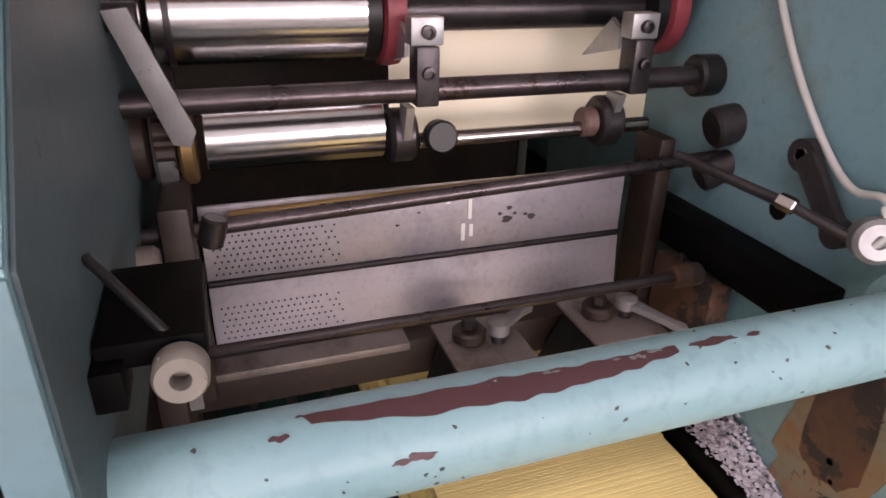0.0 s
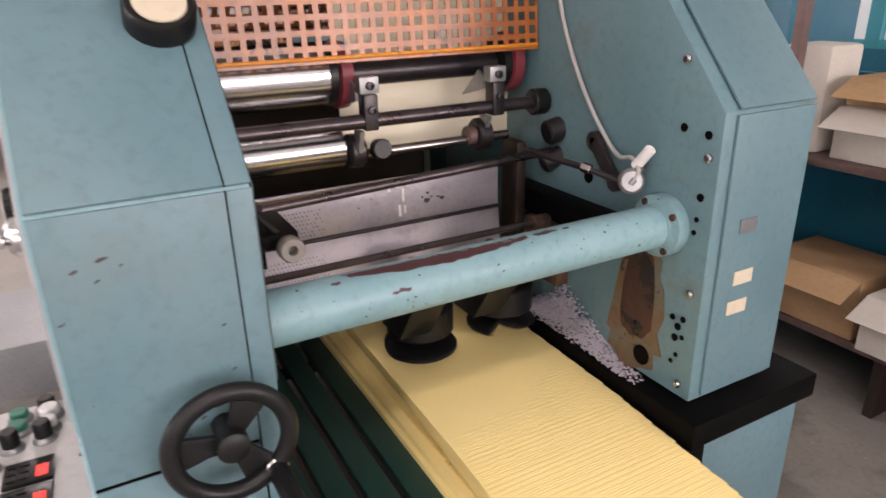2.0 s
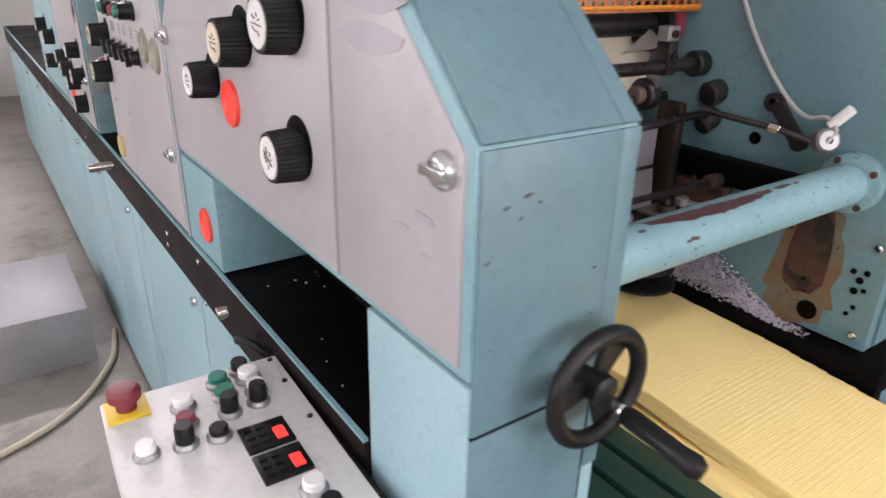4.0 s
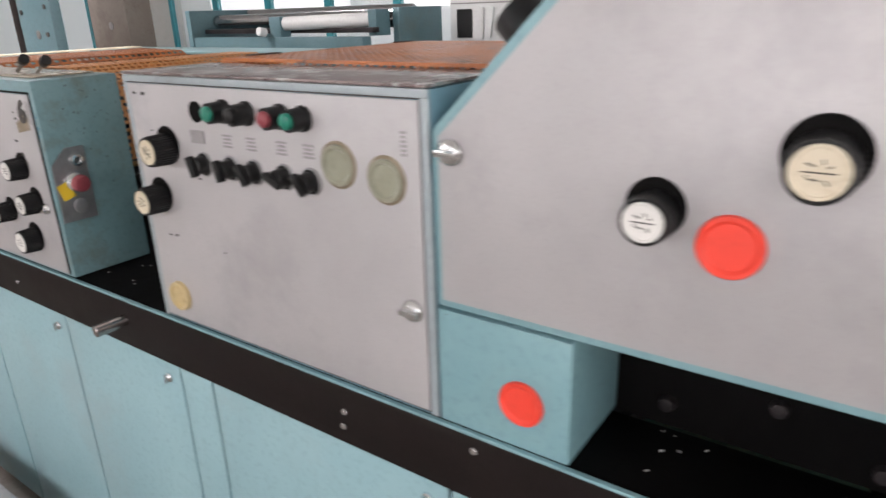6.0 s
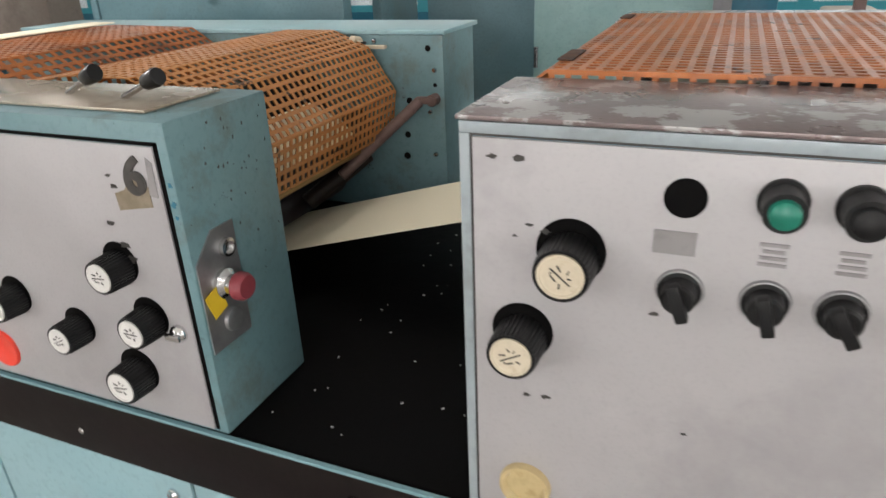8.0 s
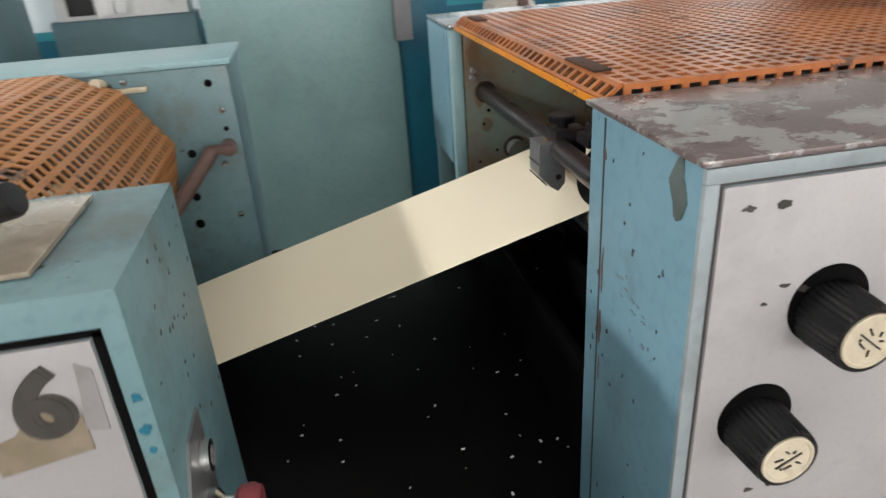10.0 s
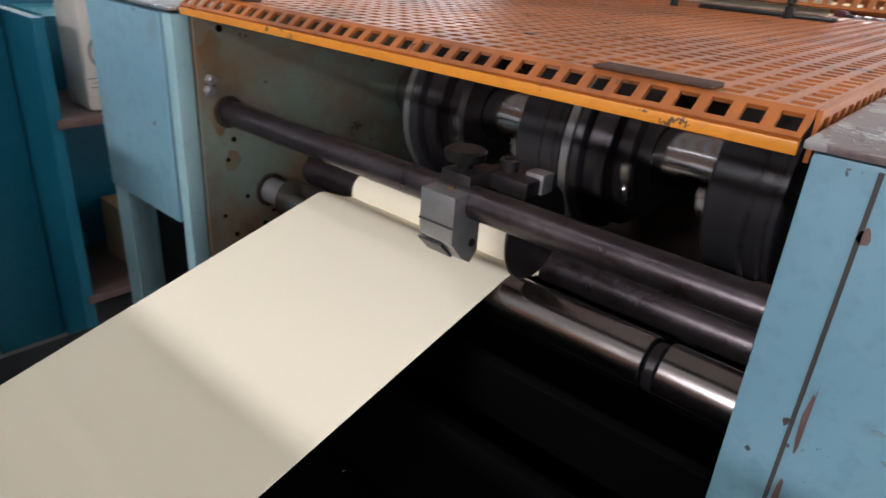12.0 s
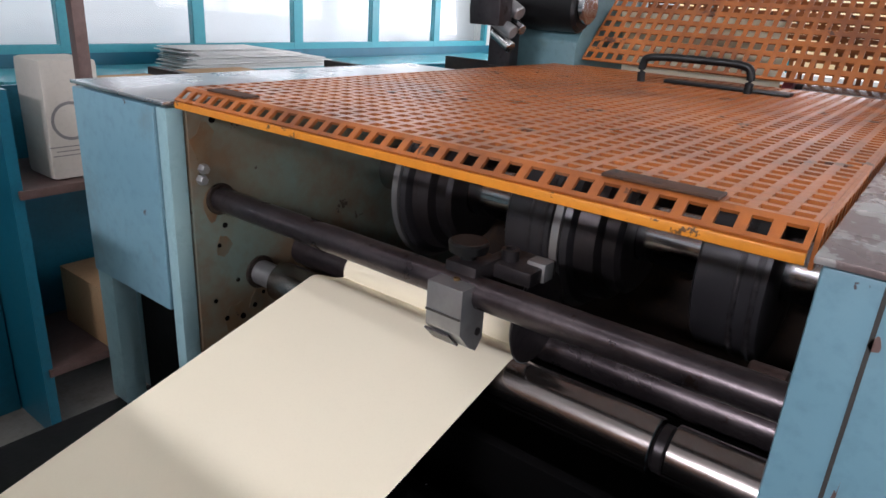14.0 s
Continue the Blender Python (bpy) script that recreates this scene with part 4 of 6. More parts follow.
part("cable_gland", tube_path(curve_pts([(-0.50, -0.005, 0.93), (-0.52, -0.03, 0.955), (-0.55, -0.04, 0.95), (-0.585, -0.02, 0.925)]), 0.008), RUBBER, con, "black cable to the console")

# ---------------------------------------------------------------- delivery unit, far side
fh = thing("delivery_housing", (-0.4, 0.9, 0.94), "teal far side housing with bolts, stickers and a rusted recess", "machine housing", group="side housings of the delivery")
fo = [(-0.74, 0.942), (0.022, 0.942), (0.022, 1.388), (-0.290, 1.755), (-0.52, 1.755), (-0.74, 1.52)]
part("body", prism(fo, "y", 0.80, 0.986, 0.004), TEAL_STAINED, fh)
part("end_plate", box(0.0225, 0.027, 0.822, 0.984, 0.95, 1.384, 0.001), TEAL, fh)
fs = math.degrees(math.atan2(0.367, 0.312))
part("slope_plate", box(0, 0.475, -0.079, 0.079, 0, 0.004, 0.001, m=Matrix.Translation((0.0235, 0.905, 1.390)) @ pose(0, 0, 0, 0, -fs, 180)), TEAL, fh)
rk = random.Random(5)


def worn_oval(cx, cz, a, b, lean, rag):
    """An upright ragged oval that widens towards its foot."""
    pts = []
    for k in range(30):
        t = 2 * math.pi * k / 30
        q = 1 + rk.uniform(-rag, rag)
        z = b * math.copysign(abs(math.sin(t)) ** 0.7, math.sin(t)) * q
        pts.append((cx + a * (1 - 0.25 * z / b) * math.copysign(abs(math.cos(t)) ** 0.7, math.cos(t)) * q + lean * z, cz + z))
    return pts


part("recess", prism(worn_oval(-0.098, 1.088, 0.034, 0.085, 0.02, 0.04), "y", 0.7965, 0.7985), RUSTY, fh, "rusted brown recess")
part("rust_run", prism(worn_oval(-0.102, 1.062, 0.055, 0.118, 0.04, 0.12), "y", 0.7972, 0.7990), RUST_RUN, fh, "brown rust run round the recess")
part("hole", lathe([(0, 0), (0.017, 0), (0.017, 0.001), (0, 0.001)], (-0.078, 0.7962, 0.978), (0, -1, 0), 24), BLACK, fh)
for x, z, r in ((0.0, 1.06, 0.006), (0.008, 1.075, 0.005), (-0.012, 1.072, 0.005), (-0.004, 1.04, 0.006), (0.01, 1.045, 0.004), (0.002, 1.012, 0.004), (-0.006, 0.998, 0.004), (0.013, 1.356, 0.006), (0.012, 1.268, 0.006), (-0.03, 1.36, 0.006), (0.01, 1.235, 0.004), (0.008, 1.215, 0.004), (-0.085, 1.03, 0.004), (-0.078, 1.01, 0.003)):
    part("bolt_hole", lathe([(0, 0), (r, 0), (r, 0.001), (0, 0.001)], (x - 0.012, 0.7975, z), (0, -1, 0), 16), BLACK, fh)
for x, z in ((0.005, 1.325), (-0.049, 1.452), (0.002, 1.12), (0.0, 0.965)):
    part("bolt", lathe([(0, 0), (0.0065, 0), (0.0065, 0.004), (0.004, 0.006), (0, 0.006)], (x, 0.799, z), (0, -1, 0), 12), STEEL, fh)
for y, z, w, h, m_, l in ((0.872, 1.222, 0.036, 0.022, ALU, "worn metal tag"), (0.877, 1.140, 0.040, 0.022, BEIGE_CAP, "yellowed sticker"), (0.872, 1.092, 0.042, 0.022, BEIGE_CAP, "yellowed sticker")):
    part("sticker", box(0.0272, 0.0285, y - w / 2, y + w / 2, z - h / 2, z + h / 2, m=None), m_, fh, l)

foot = thing("pedestal", (-0.2, 0.9, 0), "black-topped teal foot under the far housing", "machine base")
part("top_slab", box(-0.77, 0.068, 0.765, 1.055, 0.895, 0.938, 0.004), BLACK, foot, "black top slab with paper chads")
part("block", box(-0.77, 0.055, 0.800, 1.035, 0.0, 0.893, 0.004), TEAL, foot)
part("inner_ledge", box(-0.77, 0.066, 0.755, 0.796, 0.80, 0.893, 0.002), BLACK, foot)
rnd = random.Random(11)
cv, cfaces = [], []
for i in range(3200):
    x = rnd.triangular(-0.44, -0.06, -0.27)
    y = rnd.uniform(0.768, 0.797)
    top = max(0.002, 0.095 * (1 - abs(x + 0.27) / 0.15)) * (0.35 + 0.65 * (y - 0.766) / 0.031)
    z = 0.9390 + top * rnd.random() ** 0.6
    m = pose(x, y, z, rnd.uniform(-45, 45), rnd.uniform(-45, 45), rnd.uniform(0, 90))
    r = rnd.uniform(0.0014, 0.0024)
    n = len(cv)
    cv += [tuple(m @ Vector((u * r, v * r, w))) for w in (0.0, 0.0004) for u, v in ((-1, -1), (1, -1), (1, 1), (-1, 1))]
    cfaces += [tuple(n + k for k in f) for f in ((3, 2, 1, 0), (4, 5, 6, 7), (0, 1, 5, 4), (1, 2, 6, 5), (2, 3, 7, 6), (3, 0, 4, 7))]
cmesh = bpy.data.meshes.new("paper_chads")
cmesh.from_pydata(cv, [], cfaces)
cmesh.materials.append(CONFETTI)
tagged(new("paper_chads", cmesh), "heap of punched white paper chads on the black ledge", "paper chads", kind="stuff")

# cross tube
ct = thing("cross_tube", (-0.06, 0.5, 1.21), "pale blue cross tube with a long scrape down to red primer", "tube")
TX, TZ = -0.060, 1.212
part("tube", rod((TX, 0.186, TZ), (TX, 0.792, TZ), 0.0325, 40, bev=0.001), TRIM, ct)
part("flange", lathe([(0, 0), (0.047, 0), (0.047, 0.020), (0.0345, 0.023), (0.0345, 0.028), (0, 0.028)], (TX, 0.799, TZ), (0, -1, 0), 40), TRIM, ct, "round end flange with rusty bolts")
for k in range(4):
    a = k * math.pi / 2 + 0.6
    part("flange_bolt", rod((TX + 0.040 * math.cos(a), 0.780, TZ + 0.040 * math.sin(a)), (TX + 0.040 * math.cos(a), 0.774, TZ + 0.040 * math.sin(a)), 0.0055, 10), RUSTY, ct)
sc = bmesh.new()
rnd = random.Random(3)
cols = 60
up, dn = [], []
for i in range(cols + 1):
    s = i / cols
    y = 0.285 + 0.255 * s
    wv = (0.24 + 0.5 * math.sin(math.pi * s) ** 0.8) * (0.9 + 0.25 * noise.noise((y * 40, 0, 0)))
    a0 = math.radians(88 - 6 * s + 9 * noise.noise((y * 55, 3, 0)))
    a1 = a0 - wv * (0.78 if s > 0.03 else 0.1)
    for lst, a in ((up, a0), (dn, a1)):
        lst.append((sc.verts.new((TX + 0.0330 * math.cos(a), y, TZ + 0.0330 * math.sin(a))), sc.verts.new((TX + 0.0330 * math.cos((a0 + a1) / 2), y, TZ + 0.0330 * math.sin((a0 + a1) / 2)))))
for i in range(cols):
    for lst in (up, dn):
        sc.faces.new((lst[i][0], lst[i + 1][0], lst[i + 1][1], lst[i][1]))
bmesh.ops.remove_doubles(sc, verts=sc.verts[:], dist=1e-5)
bmesh.ops.recalc_face_normals(sc, faces=sc.faces[:])
part("scrape", sc, BARE, ct, "scrape down to red-brown primer")


def tube_chip(name, y, a, w, h, mat):
    """Ragged flat spot lying on the tube at angle a."""
    poly = [(y + w * math.cos(k * 0.52) * rnd.uniform(0.6, 1.2), h * math.sin(k * 0.52) * rnd.uniform(0.4, 1.3)) for k in range(12)]
    b = bmesh.new()
    inner, outer = [[b.verts.new((TX + r * math.cos(a + v / 0.0328), u, TZ + r * math.sin(a + v / 0.0328))) for u, v in poly] for r in (0.0322, 0.0332)]
    b.faces.new(outer)
    b.faces.new(inner[::-1])
    for k in range(12):
        b.faces.new((inner[k], inner[(k + 1) % 12], outer[(k + 1) % 12], outer[k]))
    bmesh.ops.recalc_face_normals(b, faces=b.faces[:])
    part(name, b, mat, ct)


for y, deg, w, h in ((0.572, 79, 0.020, 0.0034), (0.604, 77, 0.006, 0.002), (0.275, 66, 0.006, 0.002), (0.352, 20, 0.010, 0.003), (0.340, 18, 0.006, 0.002)):
    tube_chip("bare_spot", y, math.radians(deg), w, h, BARE)
for k in range(9):
    tube_chip("paint_flake", rnd.uniform(0.43, 0.53), math.radians(rnd.uniform(76, 84)), rnd.uniform(0.0015, 0.004), rnd.uniform(0.0008, 0.0018), LEVER_GREY)
for i in range(46):
    y, a, w = rnd.uniform(0.2, 0.77), math.radians(rnd.uniform(-30, 125)), rnd.uniform(0.0006, 0.0026)
    poly = [(w * math.cos(k * 1.05) * rnd.uniform(0.5, 1.3), 0.6 * w * math.sin(k * 1.05) * rnd.uniform(0.5, 1.3)) for k in range(6)]
    chip = prism(poly, "x", -0.0002, 0.0003)
    bmesh.ops.transform(chip, verts=chip.verts, matrix=Matrix.Translation((TX + 0.0326 * math.cos(a), y, TZ + 0.0326 * math.sin(a))) @ Matrix.Rotation(-a, 4, "Y") @ pose(0, 0, 0, rnd.uniform(-60, 60), 0, 0))
    part("paint_chip", chip, INK, ct)

# ---------------------------------------------------------------- delivery table and forms
tab = thing("delivery_table", (-0.1, 0.4, 0), "dark green slatted delivery table", "table")
SZ = 0.845
for i in range(10):
    y = 0.215 + i * 0.056
    part("slat", box(-0.75, 0.62, y, y + 0.043, SZ - 0.02, SZ, 0.003), SLAT, tab)
for x in (-0.6, 0.0, 0.55):
    part("bearer", box(x, x + 0.05, 0.2, 0.79, SZ - 0.07, SZ - 0.021), IRON, tab)
for x in (-0.58, 0.57):
    for y in (0.22, 0.72):
        part("leg", box(x - 0.02, x + 0.02, y, y + 0.04, 0, SZ - 0.071), IRON, tab)
stack = thing("folded_forms", (0.0, 0.58, SZ), "golden yellow fan-folded forms in an overlapping stream", "paper forms")
FY0, FY1 = 0.448, 0.752
sheets = []
for i in range(290):
    x = 0.60 - i * 0.0044 + 0.0007 * math.sin(i * 2.9)
    z = SZ + 0.016 + 0.040 * min(1, max(0, (0.66 - x) / 0.75)) + 0.026 * min(1, max(0, (0.30 - x) / 0.8))
    jy = 0.0016 * math.sin(i * 1.7) + 0.0012 * math.sin(i * 5.1)
    b = sheet([(x - 0.19, SZ + 0.001), (x - 0.16, z - 0.016), (x - 0.05, z - 0.0012), (x - 0.012, z - 0.0002), (x, z)], FY0 + jy * 0.3, FY1 + jy * 1.5, 0.0004)
    sheets.append(part("form", b, FORMS, stack, smooth=30))
side = box(-0.70, 0.52, FY0 - 0.024, FY1 - 0.004, SZ + 0.0005, SZ + 0.012)
box(-0.70, 0.28, FY0 - 0.016, FY1 - 0.006, SZ + 0.0125, SZ + 0.026, bm=side)
part("fold_core", side, FORMS, stack)

# ---------------------------------------------------------------- delivery mechanism
pl = thing("former_plate", (-0.27, 0.43, 1.23), "smeared zinc former plate with drilled holes and chalk marks", "plate")
part("upper_plate", box(-0.272, -0.267, 0.238, 0.628, 1.229, 1.296, 0.001), PLATE, pl)
part("lower_plate", box(-0.0025, 0.0025, 0.238, 0.628, -0.062, 0.0, 0.001, m=pose(-0.268, 0, 1.2275, 0, -6, 0)), PLATE, pl)
part("edge_fold", rod((-0.266, 0.238, 1.228), (-0.266, 0.628, 1.228), 0.003, 10), IRON, pl)
hb = bmesh.new()
for zr in (0, 1):
    for i in range(20):
        for k in range(7):
            y, z = 0.246 + i * 0.0052 + (k % 2) * 0.0026, (1.236 if zr else 1.172) + k * 0.0056
            if i > 15 and (i + k) % 3 == 0:
                continue
            lathe([(0, 0), (0.0010, 0), (0.0010, 0.0006), (0, 0.0006)], (-0.2665 if zr else -0.2655 + (1.2275 - z) * 0.1, y, z), (1, 0, 0), 6, hb)
tagged(part("drilled_hole", hb, INK, pl, smooth=0), kind="stuff")
for y, z, a, b in ((0.447, 1.291, 0.007, 0.0012), (0.447, 1.284, 0.0014, 0.006), (0.4615, 1.2905, 0.0045, 0.0012), (0.4615, 1.2835, 0.0045, 0.0012), (0.4565, 1.287, 0.0012, 0.0045), (0.4665, 1.287, 0.0012, 0.0045),
                   (0.476, 1.287, 0.0013, 0.005), (0.482, 1.290, 0.0035, 0.0012), (0.468, 1.270, 0.0013, 0.009), (0.462, 1.248, 0.0013, 0.008), (0.470, 1.249, 0.0012, 0.0055)):
    part("chalk_mark", box(-0.2668, -0.2661, y - a - 0.0005, y + a + 0.0005, z - b - 0.0005, z + b + 0.0005), PAPER, pl)
for y, z, s in ((0.505, 1.256, 0.005), (0.498, 1.262, 0.0022), (0.507, 1.267, 0.0028), (0.513, 1.261, 0.002), (0.530, 1.256, 0.004), (0.524, 1.259, 0.002), (0.545, 1.287, 0.0025), (0.40, 1.262, 0.0016), (0.42, 1.272, 0.0013), (0.36, 1.285, 0.0015)):
    part("ink_blot", prism([(y + s * math.cos(k * 0.7 + s * 900) * (1 + 0.4 * math.sin(k * 2.3 + y * 90)), z + 0.7 * s * math.sin(k * 0.7 + s * 900)) for k in range(9)], "x", -0.2668, -0.2661), INK, pl)


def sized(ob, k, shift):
    """Enlarge an assembly about the room's origin, then move it by the given shift."""
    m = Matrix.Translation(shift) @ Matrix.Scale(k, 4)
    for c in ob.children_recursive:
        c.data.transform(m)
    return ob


# chrome cylinder and ink-dark roller above
cy = thing("draw_cylinder", (-0.345, 0.3, 1.43), "polished steel draw cylinder with red-rimmed wheels", "roller")
part("cylinder", rod((-0.345, 0.222, 1.432), (-0.345, 0.392, 1.432), 0.040, 48, bev=0.001), STEEL, cy)
part("journal", rod((-0.345, 0.190, 1.432), (-0.345, 0.221, 1.432), 0.026), IRON, cy)
part("band", rod((-0.345, 0.232, 1.432), (-0.345, 0.238, 1.432), 0.0407, 48), IRON, cy)
part("shaft", rod((-0.345, 0.393, 1.432), (-0.345, 0.795, 1.432), 0.018), IRON, cy)
for y in (0.412, 0.690):
    w = part("wheel", lathe([(0, 0), (0.037, 0), (0.037, 0.020), (0, 0.020)], (-0.345, y - 0.010, 1.432), (0, 1, 0), 40), IRON, cy)
    part("tyre", lathe([(0.037, 0), (0.045, 0.002), (0.046, 0.010), (0.045, 0.018), (0.037, 0.020)], (-0.345, y - 0.010, 1.432), (0, 1, 0), 48, closed=True), DARK_RED, w, "dull red rubber tyre")
    part("rim_disc", lathe([(0, 0), (0.040, 0), (0.041, 0.012), (0, 0.012)], (-0.345, y - 0.024, 1.432), (0, 1, 0), 40), RUBBER, w)
low = thing("lower_roller", (-0.31, 0.3, 1.335), "polished steel lower roller in a brass-ringed bearing", "roller")
part("cylinder", rod((-0.315, 0.250, 1.338), (-0.315, 0.398, 1.338), 0.0265, 44, bev=0.001), STEEL, low)
part("ring", rod((-0.315, 0.230, 1.338), (-0.315, 0.243, 1.338), 0.036, 36), BRASS, low, "tarnished brass bearing ring")
part("collar", rod((-0.315, 0.212, 1.338), (-0.315, 0.228, 1.338), 0.040, 36), ALU, low)
part("gear", rod((-0.315, 0.190, 1.338), (-0.315, 0.211, 1.338), 0.030, 24), GREASE, low)
part("nip_wheel", rod((-0.300, 0.400, 1.334), (-0.300, 0.424, 1.334), 0.0235, 32), IRON, low)
part("thin_shaft", rod((-0.290, 0.425, 1.330), (-0.290, 0.66, 1.330), 0.007, 18), SHAFT, low)
part("end_wheel", rod((-0.290, 0.600, 1.336), (-0.290, 0.622, 1.336), 0.024, 32), IRON, low)
part("end_hub", rod((-0.290, 0.585, 1.336), (-0.290, 0.60, 1.336), 0.014, 24), BROWN_ROD, low)
wk = thing("web_to_folder", (-0.39, 0.58, 1.42), "cream paper web running down to the folder", "paper web")
part("web", sheet([(-0.385, 1.30), (-0.385, 1.42), (-0.395, 1.50), (-0.43, 1.58)], 0.425, 0.742, 0.0006), WEB, wk)

bar = thing("guide_bar", (-0.365, 0.5, 1.357), "blackened steel guide bar with clamp blocks", "bar")
BX, BZ = -0.365, 1.357
part("bar", rod((BX, 0.187, BZ), (BX, 0.775, BZ), 0.0112, 28), BARSTEEL, bar)
part("end_collar", rod((BX, 0.768, BZ), (BX, 0.799, BZ), 0.023, 28), RUBBER, bar)
for y in (0.457, 0.692):
    cl = part("clamp_block", box(BX - 0.014, BX + 0.014, y - 0.0115, y + 0.0115, BZ - 0.014, BZ + 0.042, 0.003), IRON, bar)
    part("bracket", box(BX - 0.012, BX + 0.010, y - 0.016, y + 0.016, BZ + 0.0425, BZ + 0.068, 0.002), ALU, cl, "bright machined bracket")
    for dx, dz in ((0.0101, 0.055), (0.0141, 0.018)):
        part("cap_screw", lathe([(0, 0), (0.0065, 0), (0.0065, 0.006), (0.0035, 0.0065), (0.0035, 0.003), (0, 0.003)], (BX + dx, y, BZ + dz), (1, 0, 0), 18), IRON, cl)
    part("blade_plate", prism([(BX - 0.085, BZ + 0.012), (BX - 0.012, BZ + 0.03), (BX - 0.012, BZ + 0.05), (BX - 0.03, BZ + 0.06)], "y", y - 0.016, y - 0.012), ALU, cl)
    part("hook_plate", prism([(BX - 0.016, BZ - 0.0145), (BX + 0.010, BZ - 0.0145), (BX - 0.002, BZ - 0.05), (BX - 0.02, BZ - 0.04)], "y", y - 0.020, y - 0.012), ALU, cl)
part("thumb_knob", lathe([(0, 0), (0.0165, 0), (0.0165, 0.014), (0.0145, 0.016), (0, 0.016)], (BX - 0.006, 0.474, BZ - 0.048), (1, 0, 0.15), 28), RUBBER, bar, "round black thumb knob")
part("lever_plate", prism([(0.188, 1.435), (0.208, 1.437), (0.246, 1.336), (0.240, 1.322), (0.226, 1.325)], "x", BX + 0.014, BX + 0.020, 0.001), LEVER_GREY, bar, "bare grey lever plate")
part("lever_boss", rod((BX + 0.0, 0.187, 1.428), (BX + 0.0, 0.214, 1.428), 0.012, 20), IRON, bar)

ro = thing("perforating_shaft", (-0.2, 0.47, 1.305), "thin steel cross shafts on greasy bearings", "shaft")
part("shaft", rod((-0.215, 0.187, 1.298), (-0.215, 0.700, 1.318), 0.0060, 18), BARSTEEL, ro)
part("lower_shaft", rod((-0.235, 0.26, 1.300), (-0.235, 0.64, 1.308), 0.004, 14), BRASS, ro)
part("side_bearing", box(-0.27, -0.195, 0.214, 0.236, 1.16, 1.325, 0.006), GREASE, ro, "greasy bearing bracket")
part("side_bearing", box(-0.262, -0.222, 0.628, 0.645, 1.17, 1.335, 0.005), GREASE, ro, "greasy bearing bracket")
part("spring", rod((-0.19, 0.246, 1.298), (-0.19, 0.252, 1.318), 0.009, 14), IRON, ro)
for k, (y0, z0, y1, z1, r) in enumerate(((0.668, 1.345, 0.70, 1.352, 0.018), (0.70, 1.348, 0.74, 1.352, 0.012), (0.665, 1.30, 0.695, 1.315, 0.014))):
    part("joint", rod((-0.21, y0, z0), (-0.205, y1, z1), r, 20), IRON, ro)
part("rod_end", rod((-0.225, 0.745, 1.337), (-0.225, 0.797, 1.337), 0.014, 20), BROWN_ROD, ro)
part("boss", rod((-0.165, 0.772, 1.315), (-0.165, 0.799, 1.315), 0.015, 20), RUSTY, ro)

lk = thing("link_lever", (-0.15, 0.76, 1.29), "greasy link rod and slotted crank on the far plate", "lever")
part("link_rod", rod((-0.285, 0.700, 1.296), (-0.180, 0.737, 1.282), 0.0055, 14), IRON, lk)
part("link_nut", rod((-0.182, 0.736, 1.283), (-0.166, 0.742, 1.280), 0.0080, 6), SHAFT, lk, "bright lock nut")
part("link_end", rod((-0.166, 0.742, 1.280), (-0.118, 0.760, 1.268), 0.0050, 12), IRON, lk)
crank = box(-0.012, 0.012, -0.006, 0.006, -0.045, 0.034, 0.004, m=pose(-0.178, 0.778, 1.290, 0, -42, 0))
lathe([(0, 0), (0.016, 0), (0.016, 0.012), (0.006, 0.013), (0, 0.013)], (-0.204, 0.787, 1.314), (0, -1, 0), 22, crank)
lathe([(0, 0), (0.014, 0), (0.014, 0.012), (0, 0.013)], (-0.148, 0.784, 1.258), (0, -1, 0), 22, crank)
part("crank", crank, IRON, lk, "greasy slotted crank")
part("crank_pin", rod((-0.204, 0.774, 1.314), (-0.204, 0.797, 1.314), 0.009, 18), STEEL, lk)
part("stub_arm", rod((-0.118, 0.760, 1.268), (-0.095, 0.776, 1.296), 0.008, 18), GREYPLASTIC, lk)
part("white_stub", rod((-0.104, 0.773, 1.294), (-0.080, 0.777, 1.325), 0.0085, 18), PAPER, lk, "white plastic tube end")
part("grey_boss", lathe([(0, 0), (0.019, 0), (0.019, 0.020), (0.015, 0.024), (0.006, 0.024), (0.006, 0.018), (0, 0.018)], (-0.112, 0.772, 1.270), (0.8, -0.6, 0.25), 28), ALU, lk, "scuffed grey round boss")
rl = thing("side_rail", (-0.28, 0.78, 1.19), "oily black rail and rusted bracket on the far plate", "rail")
part("rail", box(-0.43, -0.135, 0.757, 0.797, 1.160, 1.205, 0.004), BLACK, rl)
part("bracket", box(-0.34, -0.24, 0.742, 0.770, 1.05, 1.158, 0.004), RUSTY, rl, "rusted brown bracket")
part("rail_bolt", rod((-0.31, 0.76, 1.16), (-0.31, 0.75, 1.16), 0.006, 12), IRON, rl)
part("hole", lathe([(0, 0), (0.011, 0), (0.011, 0.001), (0, 0.001)], (-0.235, 0.7985, 1.245), (0, -1, 0), 20), BLACK, rl)
cb = single("grey_cable", tube_path(curve_pts([(-0.36, 0.792, 1.68), (-0.325, 0.792, 1.53), (-0.285, 0.791, 1.443), (-0.235, 0.788, 1.373), (-0.182, 0.786, 1.318), (-0.145, 0.780, 1.300), (-0.112, 0.772, 1.306), (-0.092, 0.768, 1.290), (-0.100, 0.760, 1.268)], 6), 0.0036), CABLE, "grey cable clipped to the far plate", "cable")

